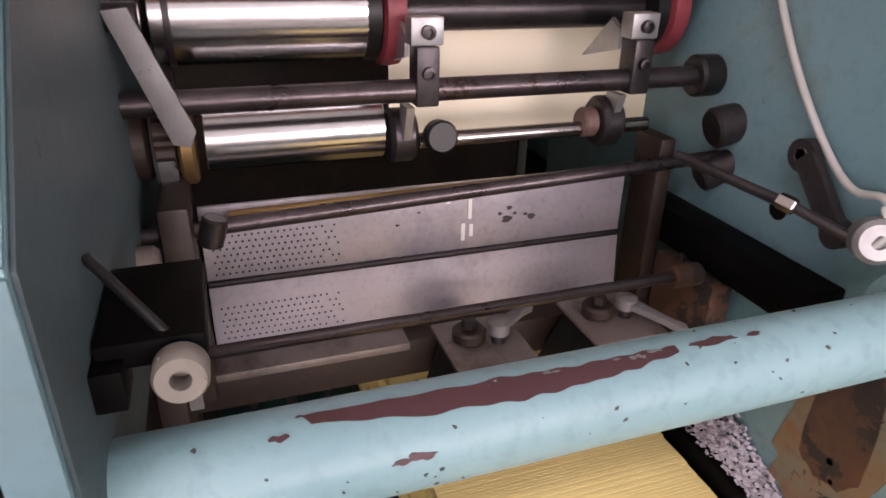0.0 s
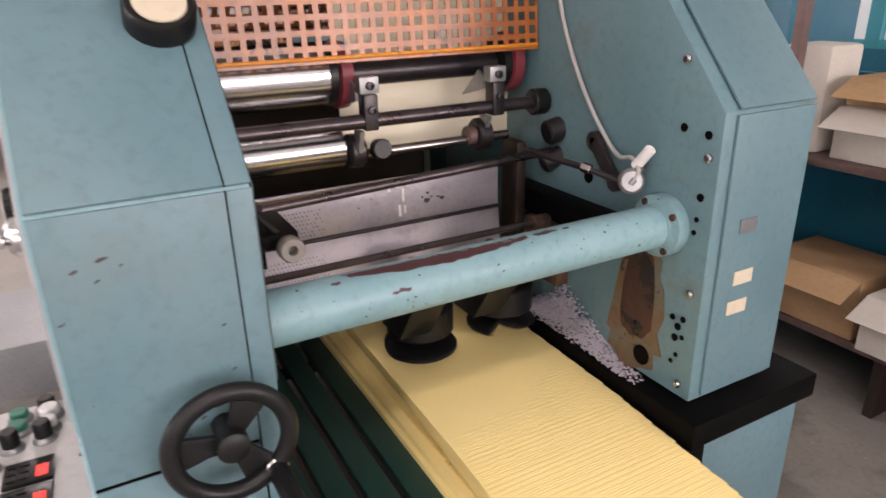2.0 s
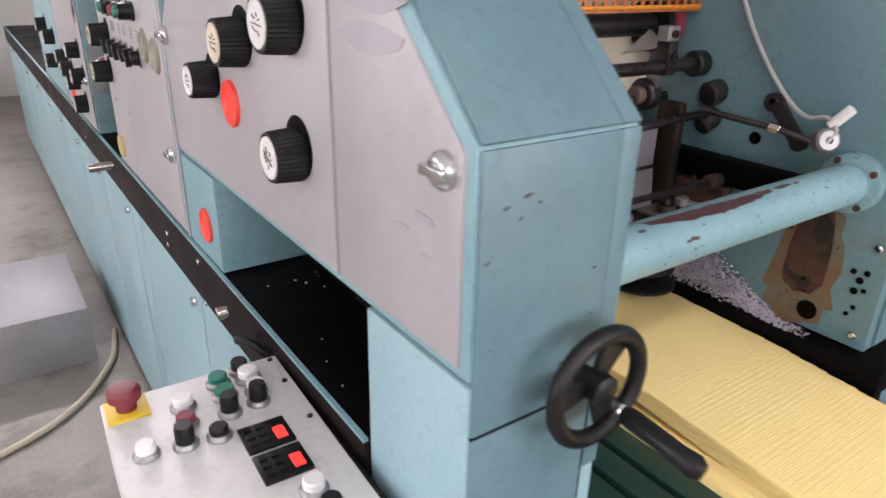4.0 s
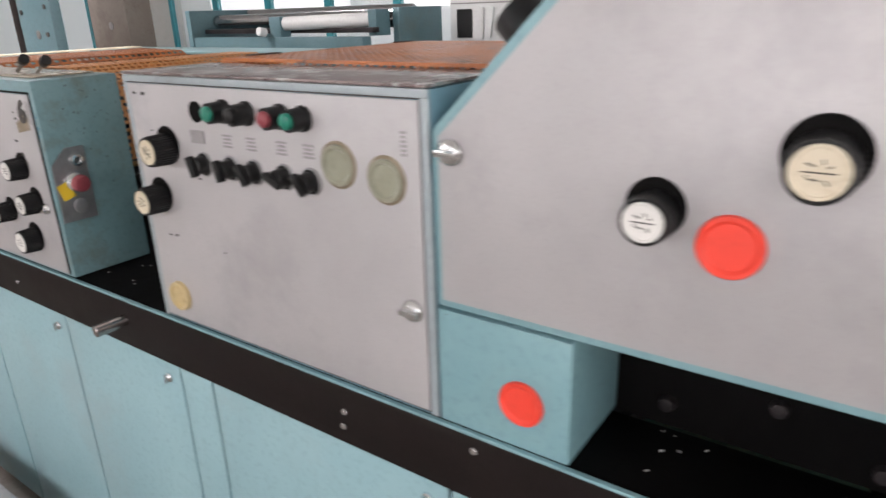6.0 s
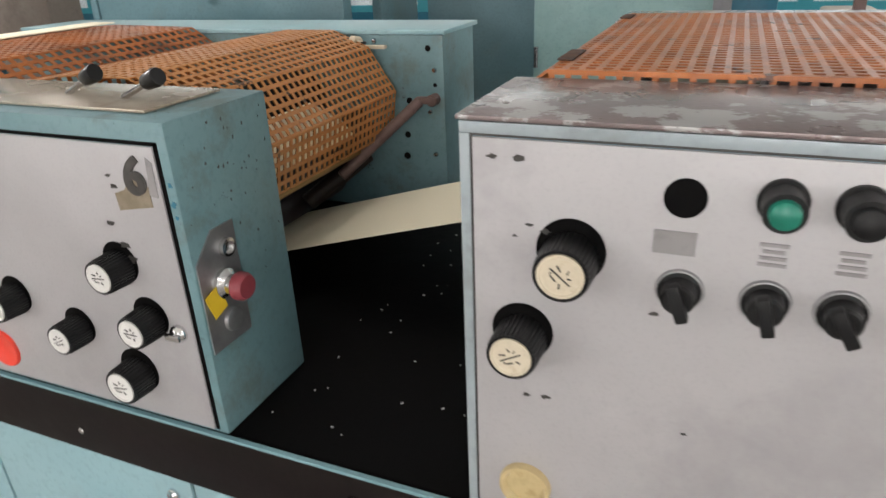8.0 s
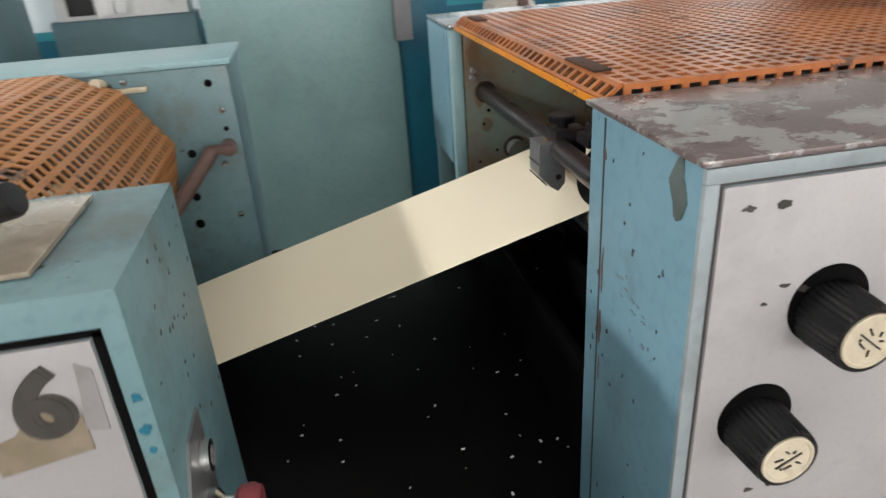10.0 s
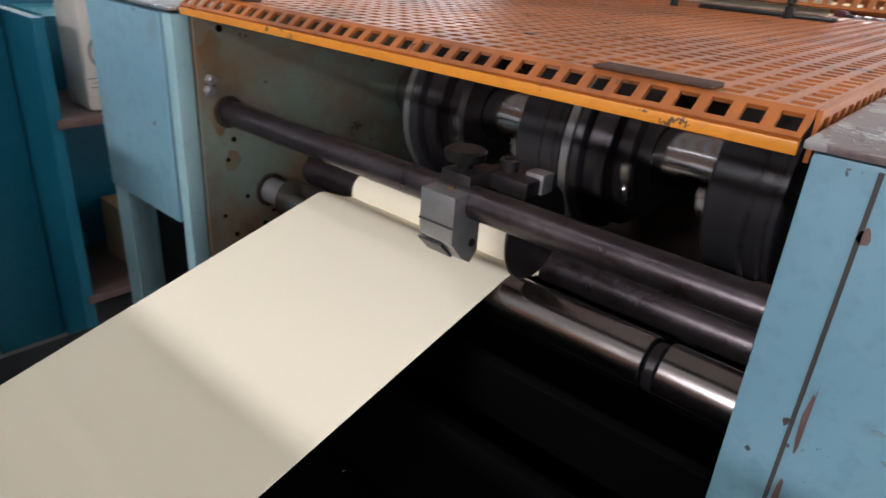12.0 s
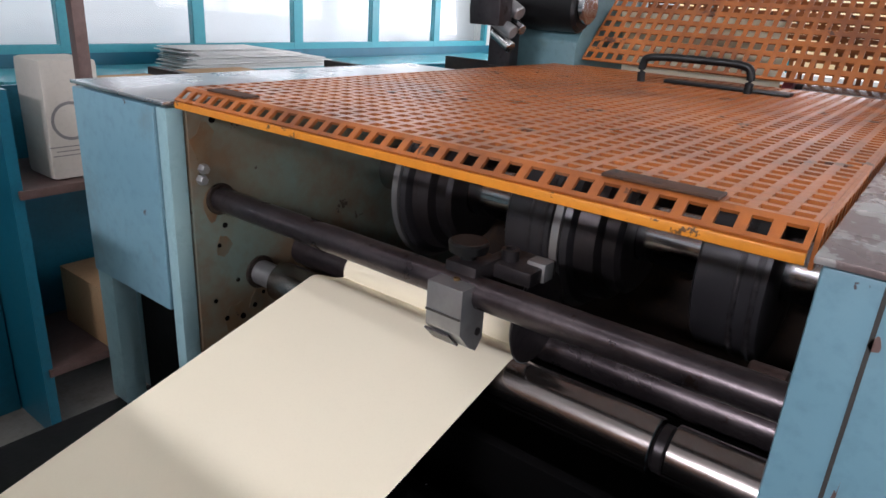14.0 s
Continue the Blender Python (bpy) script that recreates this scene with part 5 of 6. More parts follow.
wr = thing("white_roller", (-0.04, 0.235, 1.298), "off-white plastic guide roller with a bored centre", "roller")
part("roller", lathe([(0.0055, 0), (0.0125, 0), (0.0142, 0.003), (0.0142, 0.016), (0.0125, 0.019), (0.0055, 0.019), (0.0055, 0.004), (0, 0.004)], (-0.065, 0.231, 1.289), (1, 0, 0.1), 36), GREYPLASTIC, wr)
part("roller_arm", box(-0.16, -0.068, 0.190, 0.245, 1.288, 1.304, 0.003), BLACK, wr)
part("arm_nut", box(-0.085, -0.055, 0.188, 0.204, 1.272, 1.296, 0.002), BLACK, wr)
part("side_link", rod((-0.105, 0.1895, 1.338), (-0.076, 0.226, 1.300), 0.0032, 14), RUBBER, wr)

sr = thing("suction_rail", (-0.15, 0.5, 1.2), "thin polished cross rail carrying the packer heads", "rail")
part("rail", rod((-0.158, 0.210, 1.2325), (-0.158, 0.627, 1.2335), 0.0046, 18), BARSTEEL, sr)
part("rail_end", rod((-0.158, 0.612, 1.2335), (-0.158, 0.640, 1.2335), 0.010, 18), RUSTY, sr)
part("rear_beam", box(-0.28, -0.245, 0.195, 0.70, 1.115, 1.155, 0.004), GREASE, sr)
part("brass_tray", box(-0.262, -0.225, 0.225, 0.40, 1.158, 1.166, 0.002), GREASY_PLATE, sr)
part("side_case", box(-0.30, -0.19, 0.19, 0.215, 1.05, 1.25, 0.006), GREASE, sr)
for gx, gz, gr_ in ((-0.285, 1.290, 0.030), (-0.262, 1.235, 0.026), (-0.250, 1.185, 0.024), (-0.285, 1.350, 0.026)):
    gear = bmesh.new()
    prof = []
    for k in range(48):
        q = gr_ * (1.0 if k % 4 < 2 else 0.88)
        prof.append((gx + q * math.cos(2 * math.pi * k / 48), gz + q * math.sin(2 * math.pi * k / 48)))
    prism(prof, "y", 0.2155, 0.229, bm=gear)
    lathe([(0, 0), (gr_ * 0.4, 0), (gr_ * 0.4, 0.006), (gr_ * 0.2, 0.008), (0, 0.008)], (gx, 0.229, gz), (0, 1, 0), 18, gear)
    part("gear", gear, GREASE, sr, "greasy brown gear wheel")
part("link_plate", box(-0.190, -0.186, 0.216, 0.226, 1.165, 1.215, 0.001), LEVER_GREY, sr, "bare metal link plate")
part("side_bolt", lathe([(0, 0), (0.013, 0), (0.013, 0.012), (0.009, 0.016), (0, 0.016)], (-0.20, 0.197, 1.285), (0, 1, 0), 20), GREASY_PLATE, sr)

heads = []
for i, (hx, hy) in enumerate(((-0.350, 0.525), (-0.355, 0.702))):
    hd = thing("packer_head", (hx, hy, 1.0), "black packer head on a greasy bracket above the forms", "packer head", group="packer heads over the forms")
    bx, by = hx + 0.130, hy - 0.038 - 0.03 * i
    part("bracket_plate", box(bx - 0.080, bx + 0.010, by - 0.042, by + 0.040, 1.127, 1.132, 0.002), GREASY_PLATE, hd)
    part("bracket_wedge", prism([(bx - 0.145, 1.0), (bx - 0.07, 1.0), (bx + 0.008, 1.11), (bx + 0.008, 1.1265), (bx - 0.075, 1.1265)], "y", by - 0.03, by + 0.03, 0.003), RUBBER, hd)
    part("spindle", rod((hx, hy, 0.960), (hx, hy, 1.06), 0.011, 20), IRON, hd)
    part("bearing", rod((bx - 0.042, by - 0.014, 1.1325), (bx - 0.042, by - 0.014, 1.146), 0.017, 24), GREASE, hd)
    part("hub", rod((hx, hy, 0.976), (hx, hy, 1.03), 0.060, 40, bev=0.004), RUBBER, hd)
    part("bearing_nut", rod((bx - 0.042, by - 0.014, 1.1465), (bx - 0.042, by - 0.014, 1.156), 0.008, 6), GREASE, hd)
    cm = Matrix.Translation((bx - 0.030, by + 0.012, 1.150)) @ pose(0, 0, 0, 0, 8, 128 - 95 * i)
    lev = lathe([(0, -0.006), (0.011, -0.006), (0.011, 0.006), (0.006, 0.009), (0, 0.009)], cm.translation, (0, 0, 1), 20)
    merged(lev, prism([(0.0, -0.008), (0.045, -0.005), (0.062, -0.007), (0.068, 0.0), (0.062, 0.007), (0.045, 0.005), (0.0, 0.008)], "z", -0.003, 0.004, 0.0015), m=cm)
    part("clamp_lever", lev, LEVER_GREY, hd, "cast grey clamp lever")
    part("clamp_nut", rod((bx - 0.030, by + 0.012, 1.1325), (bx - 0.030, by + 0.012, 1.146), 0.007, 18), IRON, hd)
    # spiral disc that turns on the spindle
    sp_ = bmesh.new()
    n, rings = 48, []
    for k in range(n + 1):
        a = 2 * math.pi * k / n
        s = k / n
        rr = 0.066 if s > 0.14 else 0.041 + 0.025 * (s / 0.14)
        z = 0.020 * max(0, (0.35 - s) / 0.35)
        c, q = math.cos(a), math.sin(a)
        rings.append([sp_.verts.new((r * c, r * q, zz)) for r, zz in ((0.010, z), (rr - 0.004, z), (rr, z + 0.003), (rr, z + 0.008), (rr - 0.005, z + 0.012), (0.020, z + 0.014), (0.010, z + 0.026))])
    for a, b in zip(rings, rings[1:]):
        for j in range(7):
            sp_.faces.new((a[j], a[(j + 1) % 7], b[(j + 1) % 7], b[j]))
    sp_.faces.new(rings[0])
    sp_.faces.new(rings[-1])
    bmesh.ops.recalc_face_normals(sp_, faces=sp_.faces[:])
    disc = part("spiral_disc", sp_, RUBBER, hd, "glossy black spiral disc")
    heads.append((disc, hx, hy, 0.940, i))

# assemblies between the side plates, each enlarged about the opening camera position
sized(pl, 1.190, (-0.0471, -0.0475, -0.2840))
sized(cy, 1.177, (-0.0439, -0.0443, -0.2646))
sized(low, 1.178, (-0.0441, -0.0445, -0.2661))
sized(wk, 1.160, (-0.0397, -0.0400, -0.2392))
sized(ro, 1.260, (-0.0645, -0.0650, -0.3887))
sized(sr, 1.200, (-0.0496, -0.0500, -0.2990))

# perforated guard over the folder
og = thing("folder_guard", (-0.5, 0.5, 1.48), "greasy orange perforated guard over the folder", "guard", group="orange perforated guards")
rails = [(-0.715 + 0.0225 * k, 1.487 + 0.0225 * 0.92 * k) for k in range(11)]
rails += [(-0.470 + 0.021 * k, 1.702 + 0.001 * k) for k in range(3)]
rails += [(-0.409 + 0.0020 * k, 1.692 - 0.0224 * k) for k in range(12)]
part("perforated_sheet", lattice(rails, 0.215, 0.795, 26, 0.60, 0.0030), ORANGE, og, smooth=0)
part("lower_lip", rod((-0.3855, 0.215, 1.4535), (-0.3855, 0.795, 1.4535), 0.0035, 10), ORANGE_EDGE, og)

# ---------------------------------------------------------------- printing unit between the cabinets
fp = thing("printing_unit", (-1.28, 0.96, DECK), "printing unit with teal frame and rust-stained inner plates", "machine")
part("inner_plate", box(-1.598, -0.952, 0.848, 0.868, DECK - 0.0, 1.455, 0.003), TEAL_RUST, fp, "rust-stained inner plate")
part("end_post", box(-1.625, -1.585, 0.872, 1.065, 1.195, 1.452, 0.003), BLUE_WORN, fp, "scraped pale blue end post")
part("end_post_edge", box(-1.622, -1.600, 0.850, 0.870, 0.985, 1.452, 0.002), SKY_BLUE, fp)
part("outer_leg", box(-1.622, -1.59, 1.025, 1.065, 0.985, 1.193, 0.002), SKY_BLUE, fp)
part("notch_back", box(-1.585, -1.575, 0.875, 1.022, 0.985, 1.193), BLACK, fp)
part("outer_plate", box(-1.574, -0.952, 1.03, 1.065, 0.985, 1.452, 0.002), TEAL, fp)
part("top_plate", box(-1.6255, -0.952, 0.849, 1.066, 1.4555, 1.4600, 0.001), ZINC_TOP, fp, "bright worn top plate")
for x, z, r in ((-1.565, 1.435, 0.006), (-1.575, 1.34, 0.005), (-1.555, 1.30, 0.005), (-1.565, 1.275, 0.004), (-1.56, 1.17, 0.005), (-1.535, 1.165, 0.006), (-1.515, 1.175, 0.005), (-1.50, 1.19, 0.004), (-1.55, 1.12, 0.004), (-1.575, 1.20, 0.004), (-1.54, 1.22, 0.004)):
    part("bolt_hole", lathe([(0, 0), (r * 0.72, 0), (r * 0.72, 0.001), (0, 0.001)], (x, 0.8478, z), (0, -1, 0), 14), BLACK, fp)
for x, z, w in ((-1.572, 1.335, 0.017), (-1.558, 1.275, 0.014), (-1.545, 1.165, 0.022), (-1.578, 1.41, 0.018), (-1.512, 1.18, 0.015), (-1.548, 1.118, 0.018)):
    poly = [(x + w * math.cos(k * 0.57) * re_.uniform(0.5, 1.1), z - 0.2 * w + 1.5 * w * math.sin(k * 0.57) * re_.uniform(0.5, 1.1)) for k in range(11)]
    part("rust_stain", prism(poly, "y", 0.8476, 0.8482), RUST_RUN, fp, "brown rust bleeding from a bolt hole")
for x, z in ((-1.585, 1.365), (-1.582, 1.378)):
    part("bolt", lathe([(0, 0), (0.0065, 0), (0.0065, 0.007), (0.005, 0.010), (0, 0.010)], (x, 0.848, z), (0, -1, 0), 6), ALU, fp)
part("inner_plate", box(-1.36, -0.95, 0.190, 0.205, DECK + 0.001, 1.45), GREASE, fp)

# guide roller with the paper web
gr = thing("guide_roller", (-1.5, 0.5, 1.22), "polished dark steel guide roller with a grooved end", "roller", group="guide rollers")
GX, GZ, GR = -1.505, 1.222, 0.0265
part("roller", rod((GX, 0.285, GZ), (GX, 0.80, GZ), GR, 48, bev=0.001), SHAFT, gr, "polished steel roller")
part("groove", rod((GX, 0.272, GZ), (GX, 0.2848, GZ), GR - 0.004, 40), IRON, gr)
part("end_section", rod((GX, 0.189, GZ), (GX, 0.2715, GZ), GR, 44, bev=0.001), SHAFT, gr)
part("end_stub", rod((GX, 0.801, GZ), (GX, 0.847, GZ), 0.017, 30), ALU, gr)
part("bearing", rod((GX, 0.843, GZ), (GX, 0.8475, GZ), 0.023, 30), GREASE, gr)
g2 = thing("guide_roller", (-1.44, 0.5, 1.26), "thin dark guide roller behind the bar", "roller", group="guide rollers")
part("roller", rod((-1.428, 0.189, 1.236), (-1.428, 0.847, 1.236), 0.0225, 36, bev=0.001), BARSTEEL, g2)

WY0, WY1 = 0.441, 0.739
webthing = thing("paper_web", (-1.9, 0.58, 1.15), "cream paper web stretched between the units", "paper web")
arc = [(GX + GR * math.cos(a), GZ + GR * math.sin(a)) for a in [math.radians(106 - 9 * k) for k in range(6)]]
rail = [(-2.62, 0.945), (-2.4, 0.9935), (GX - GR * 0.276 - 0.5, GZ + GR * 0.961 - 0.5 * 0.283), (GX - GR * 0.276 - 0.02, GZ + GR * 0.961 - 0.006)] + arc + [(-1.4655, 1.2335), (-1.4520, 1.2300)] + [(-1.428 + 0.0232 * math.cos(math.radians(a)), 1.236 + 0.0232 * math.sin(math.radians(a))) for a in (188, 168, 148, 128, 108, 88, 68, 48, 28, 8)] + [(-1.4045, 1.20)]
part("web", sheet(rail, WY0, WY1, 0.0007), WEB, webthing)
br = thing("support_bar", (-1.56, 0.5, 1.335), "scuffed dark steel support bar across the unit", "bar")
part("bar", rod((-1.560, 0.189, 1.336), (-1.560, 0.846, 1.336), 0.0150, 36, bev=0.001), BARSTEEL, br)
part("socket", rod((-1.560, 0.844, 1.336), (-1.560, 0.8478, 1.336), 0.020, 28), GREASE, br)
sd = thing("slitter_head", (-1.56, 0.46, 1.34), "machined slitter block with a round blade on the bar", "slitter")
part("block", prism([(-1.590, 1.347), (-1.552, 1.347), (-1.552, 1.288), (-1.562, 1.277), (-1.574, 1.285), (-1.590, 1.303)], "y", 0.450, 0.490, 0.0015), ALU, sd, "machined grey block")
part("block_slot", box(-1.5915, -1.5895, 0.4505, 0.4895, 1.318, 1.3195), INK, sd)
part("lower_jaw", prism([(-1.5905, 1.2985), (-1.5750, 1.2825), (-1.5738, 1.2840), (-1.5890, 1.3000)], "y", 0.462, 0.4905), IRON, sd, "dark clamp jaw")
part("block_screw", lathe([(0, 0), (0.0032, 0), (0.0032, 0.002), (0, 0.002)], (-1.572, 0.470, 1.347), (0, 0, 1), 12), BRASS, sd)
part("clamp", box(-1.565, -1.520, 0.455, 0.490, 1.316, 1.360, 0.003), IRON, sd)
part("thumb_screw", lathe([(0, 0), (0.008, 0), (0.008, 0.016), (0.0185, 0.018), (0.0195, 0.026), (0.017, 0.028), (0, 0.028)], (-1.548, 0.476, 1.350), (0, 0, 1), 32), RUBBER, sd, "black thumb screw")
part("arm", box(-1.535, -1.485, 0.415, 0.47, 1.343, 1.358, 0.003), IRON, sd)
part("arm_block", box(-1.515, -1.497, 0.412, 0.432, 1.343, 1.362, 0.002), ALU, sd)
part("arm_screw", lathe([(0, 0), (0.009, 0), (0.009, 0.01), (0.005, 0.0105), (0.005, 0.006), (0, 0.006)], (-1.515, 0.45, 1.358), (0, 0, 1), 20), IRON, sd)
part("side_cap_screw", lathe([(0, 0), (0.004, 0), (0.004, 0.003), (0, 0.003)], (-1.568, 0.452, 1.328), (0, -1, 0), 14), IRON, sd)
part("side_cap_screw", lathe([(0, 0), (0.004, 0), (0.004, 0.003), (0, 0.003)], (-1.562, 0.452, 1.298), (0, -1, 0), 14), IRON, sd)
part("blade", lathe([(0.007, 0), (0.048, 0.0025), (0.0490, 0.004), (0.044, 0.008), (0.007, 0.009)], (-1.497, 0.420, 1.300), (0, 1, 0), 44, closed=True), IRON, sd, "round slitting blade")
part("blade_hub", rod((-1.497, 0.418, 1.300), (-1.497, 0.440, 1.300), 0.014, 20), RUBBER, sd)

# tractor shaft with pin wheels
DX, DZ = -1.240, 1.328
ts = thing("tractor_shaft", (DX, 0.5, DZ), "steel tractor shaft with its side stays", "shaft")
part("shaft", rod((DX, 0.206, DZ), (DX, 0.847, DZ), 0.036, 44), STEEL, ts)
part("stay_bar", rod((-1.43, 0.206, 1.285), (-1.43, 0.240, 1.285), 0.012, 24), BROWN_ROD, ts)
drums = []
for y in (0.735, 0.483):
    pw = thing("pin_feed_drum", (DX, y, DZ), "black tractor wheel with a pale rim segment and stepped hub", "wheel", group="tractor wheels on the shaft")
    part("disc", lathe([(0.0365, 0), (0.100, 0), (0.108, 0.004), (0.110, 0.012), (0.0365, 0.012)], (DX, y - 0.014, DZ), (0, 1, 0), 64, closed=True), DRUM, pw)
    part("rim_core", lathe([(0.0365, 0.0), (0.108, 0.0), (0.108, 0.010), (0.0365, 0.010)], (DX, y - 0.0015, DZ), (0, 1, 0), 64, closed=True), RUBBER, pw)
    seg = bmesh.new()
    for k in range(40):
        if k >= 28:
            continue
        pts = []
        for a in (math.radians(9 * k), math.radians(9 * k + 9.0)):
            c, s = math.cos(a), math.sin(a)
            pts.append([seg.verts.new((DX + r * c, y + yy, DZ + r * s)) for r, yy in ((0.1085, -0.001), (0.1155, -0.001), (0.1155, 0.009), (0.1085, 0.009))])
        for j in range(4):
            seg.faces.new((pts[0][j], pts[0][(j + 1) % 4], pts[1][(j + 1) % 4], pts[1][j]))
    bmesh.ops.remove_doubles(seg, verts=seg.verts[:], dist=1e-6)
    bmesh.ops.recalc_face_normals(seg, faces=seg.faces[:])
    part("rim_ring", seg, ALU, pw, "pale grey rim segment")
    part("hub", lathe([(0.0365, 0), (0.074, 0), (0.080, 0.006), (0.080, 0.022), (0.094, 0.026), (0.098, 0.050), (0.0365, 0.050)], (DX, y - 0.0645, DZ), (0, 1, 0), 56, closed=True), IRON, pw)
    for a in (185, 205):
        c, s = math.cos(math.radians(a)), math.sin(math.radians(a))
        part("hub_screw", rod((DX + 0.070 * c, y - 0.058, DZ + 0.070 * s), (DX + 0.084 * c, y - 0.058, DZ + 0.084 * s), 0.006, 12), CHROME, pw)
    coil = bmesh.new()
    for k in range(9):
        lathe([(0.0028, 0), (0.0028, 0.010), (0, 0.010), (0, 0)], (DX - 0.099, y - 0.030, DZ - 0.03 + 0.0062 * k), (0, -1, 0), 8, coil)
    part("coil_spring", coil, IRON, pw)
    drums.append(pw)
for yb, wb in ((0.497, 0.066), (0.252, 0.074)):
    pb = thing("pin_belt_drum", (DX, yb + wb / 2, DZ), "black belt wheel studded with rows of pins", "wheel", group="tractor wheels on the shaft")
    part("belt", lathe([(0.0365, 0), (0.102, 0), (0.106, 0.003), (0.106, wb - 0.003), (0.102, wb), (0.0365, wb)], (DX, yb, DZ), (0, 1, 0), 64, closed=True), DRUM, pb)
    st_ = bmesh.new()
    for k in range(40):
        a = math.radians(9 * k)
        for yy in (0.012, 0.030):
            lathe([(0.0042, 0), (0.003, 0.004), (0, 0.005)], (DX + 0.1055 * math.cos(a), yb + yy, DZ + 0.1055 * math.sin(a)), (math.cos(a), 0, math.sin(a)), 8, st_)
    part("pin", st_, IRON, pb)
    for a in (188,):
        c, s = math.cos(math.radians(a)), math.sin(math.radians(a))
        part("side_screw", rod((DX + 0.09 * c, yb + wb - 0.002, DZ + 0.09 * s), (DX + 0.09 * c, yb + wb + 0.012, DZ + 0.09 * s), 0.007, 12), CHROME, pb)
    drums.append(pb)
low_ = thing("lower_casting", (-1.2, 0.5, DECK), "oily black casting under the rollers", "casting")
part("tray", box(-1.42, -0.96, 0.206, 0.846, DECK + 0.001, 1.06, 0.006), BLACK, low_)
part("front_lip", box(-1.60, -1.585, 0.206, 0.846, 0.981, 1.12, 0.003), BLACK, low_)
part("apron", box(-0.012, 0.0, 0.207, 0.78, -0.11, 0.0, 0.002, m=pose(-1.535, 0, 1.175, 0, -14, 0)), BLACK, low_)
part("back_wall", box(-0.975, -0.955, 0.206, 0.846, 0.985, 1.44), GREASE, low_)

# large flat guard
og2 = thing("unit_guard", (-1.2, 0.52, 1.47), "greasy orange perforated guard lying over the unit", "guard", group="orange perforated guards")
rails2 = [(-1.6125, 1.4600), (-1.5960, 1.4725)] + [(-1.5785 + 0.0193 * k, 1.4725) for k in range(46)]
part("perforated_sheet", lattice(rails2, 0.198, 0.842, 33, 0.63, 0.0034), ORANGE, og2, smooth=0)
part("front_edge", box(-1.6150, -1.6118, 0.198, 0.842, 1.4530, 1.4606, 0.0010), ORANGE_EDGE, og2, "bright orange edge rod")
flange = box(-1.596, -0.72, 0.1950, 0.1978, 1.4700, 1.4755)
box(-1.596, -0.72, 0.1950, 0.1978, 1.4460, 1.4500, bm=flange)
for k in range(46):
    box(-1.5955 + 0.0193 * k, -1.5885 + 0.0193 * k, 0.1950, 0.1978, 1.4500, 1.4700, bm=flange)
part("side_flange", flange, ORANGE, og2, "slotted side flange", smooth=0)
for y0, y1 in ((0.255, 0.335), (0.735, 0.80)):
    part("hinge_strip", box(-1.600, -1.580, y0, y1, 1.4762, 1.4785, 0.0008), RUSTY, og2, "greasy brown hinge strip")
part("handle", tube_path(curve_pts([(-0.900, 0.59, 1.475), (-0.900, 0.59, 1.505), (-0.900, 0.575, 1.517), (-0.890, 0.50, 1.519), (-0.885, 0.435, 1.517), (-0.885, 0.42, 1.505), (-0.885, 0.42, 1.475)], 6), 0.0065), RUBBER, og2, "black bent grab handle")
part("handle_foot", box(-0.875, -0.845, 0.36, 0.56, 1.476, 1.482, 0.002), RUBBER, og2)

# machine behind: cross gear and motor bits by the far housing
mb = thing("ink_motor", (-0.78, 0.86, 1.56), "black and grey drive motor clustered with clamps on the frame", "motor")
part("motor_body", rod((-0.735, 0.795, 1.585), (-0.735, 1.00, 1.585), 0.046, 32), RUBBER, mb)
part("motor_cap", rod((-0.735, 0.780, 1.590), (-0.735, 0.7945, 1.590), 0.034, 28), STEEL, mb, "bright motor end cap")
part("arm", box(-0.90, -0.70, 0.93, 0.96, 1.56, 1.60, 0.004), IRON, mb)
part("post", box(-0.80, -0.765, 0.92, 0.975, 1.461, 1.559, 0.004), IRON, mb)
part("clamp_body", box(-0.905, -0.86, 0.885, 0.955, 1.545, 1.615, 0.004), IRON, mb)
for x, y, z, r, q, m_ in ((-0.868, 0.880, 1.540, 0.013, 0.05, ALU), (-0.835, 0.880, 1.545, 0.011, 0.05, STEEL), (-0.872, 0.880, 1.512, 0.012, 0.035, CHROME), (-0.840, 0.885, 1.575, 0.014, 0.04, ALU)):
    part("clamp_bolt", rod((x, y + q, z + 0.02), (x - 0.008, y - 0.012, z - 0.006), r, 10), m_, mb)

# ---------------------------------------------------------------- unit six behind its cabinet
ff = thing("printing_unit", (-2.5, 1.0, DECK), "teal printing unit frame with bolts and pale capping plate", "machine")
part("plate", box(-3.40, -2.022, 0.895, 1.10, DECK + 0.001, 1.425, 0.004), TEAL_WORN, ff)
part("top_plate", box(-3.42, -2.015, 0.890, 1.115, 1.4255, 1.436, 0.002), SKY_BLUE, ff, "pale blue capping plate")
for x, z in ((-2.045, 1.345), (-2.05, 1.14), (-2.20, 1.41), (-2.06, 1.245)):
    part("bolt", lathe([(0, 0), (0.006, 0), (0.005, 0.005), (0, 0.006)], (x, 0.895, z), (0, -1, 0), 14), STEEL, ff)
for x, z, r in ((-2.06, 1.395, 0.007), (-2.115, 1.27, 0.008), (-2.125, 1.185, 0.008), (-2.13, 1.13, 0.009), (-2.50, 1.40, 0.007), (-2.55, 1.395, 0.006), (-2.045, 1.31, 0.005)):
    part("bolt_hole", lathe([(0, 0), (r, 0), (r, 0.001), (0, 0.001)], (x, 0.8948, z), (0, -1, 0), 14), BLACK, ff)
lv6 = thing("throw_off_lever", (-2.08, 0.86, 1.25), "brown steel lever on the far frame", "lever")
part("pivot", rod((-2.045, 0.895, 1.278), (-2.045, 0.865, 1.278), 0.014, 20), BROWN_ROD, lv6)
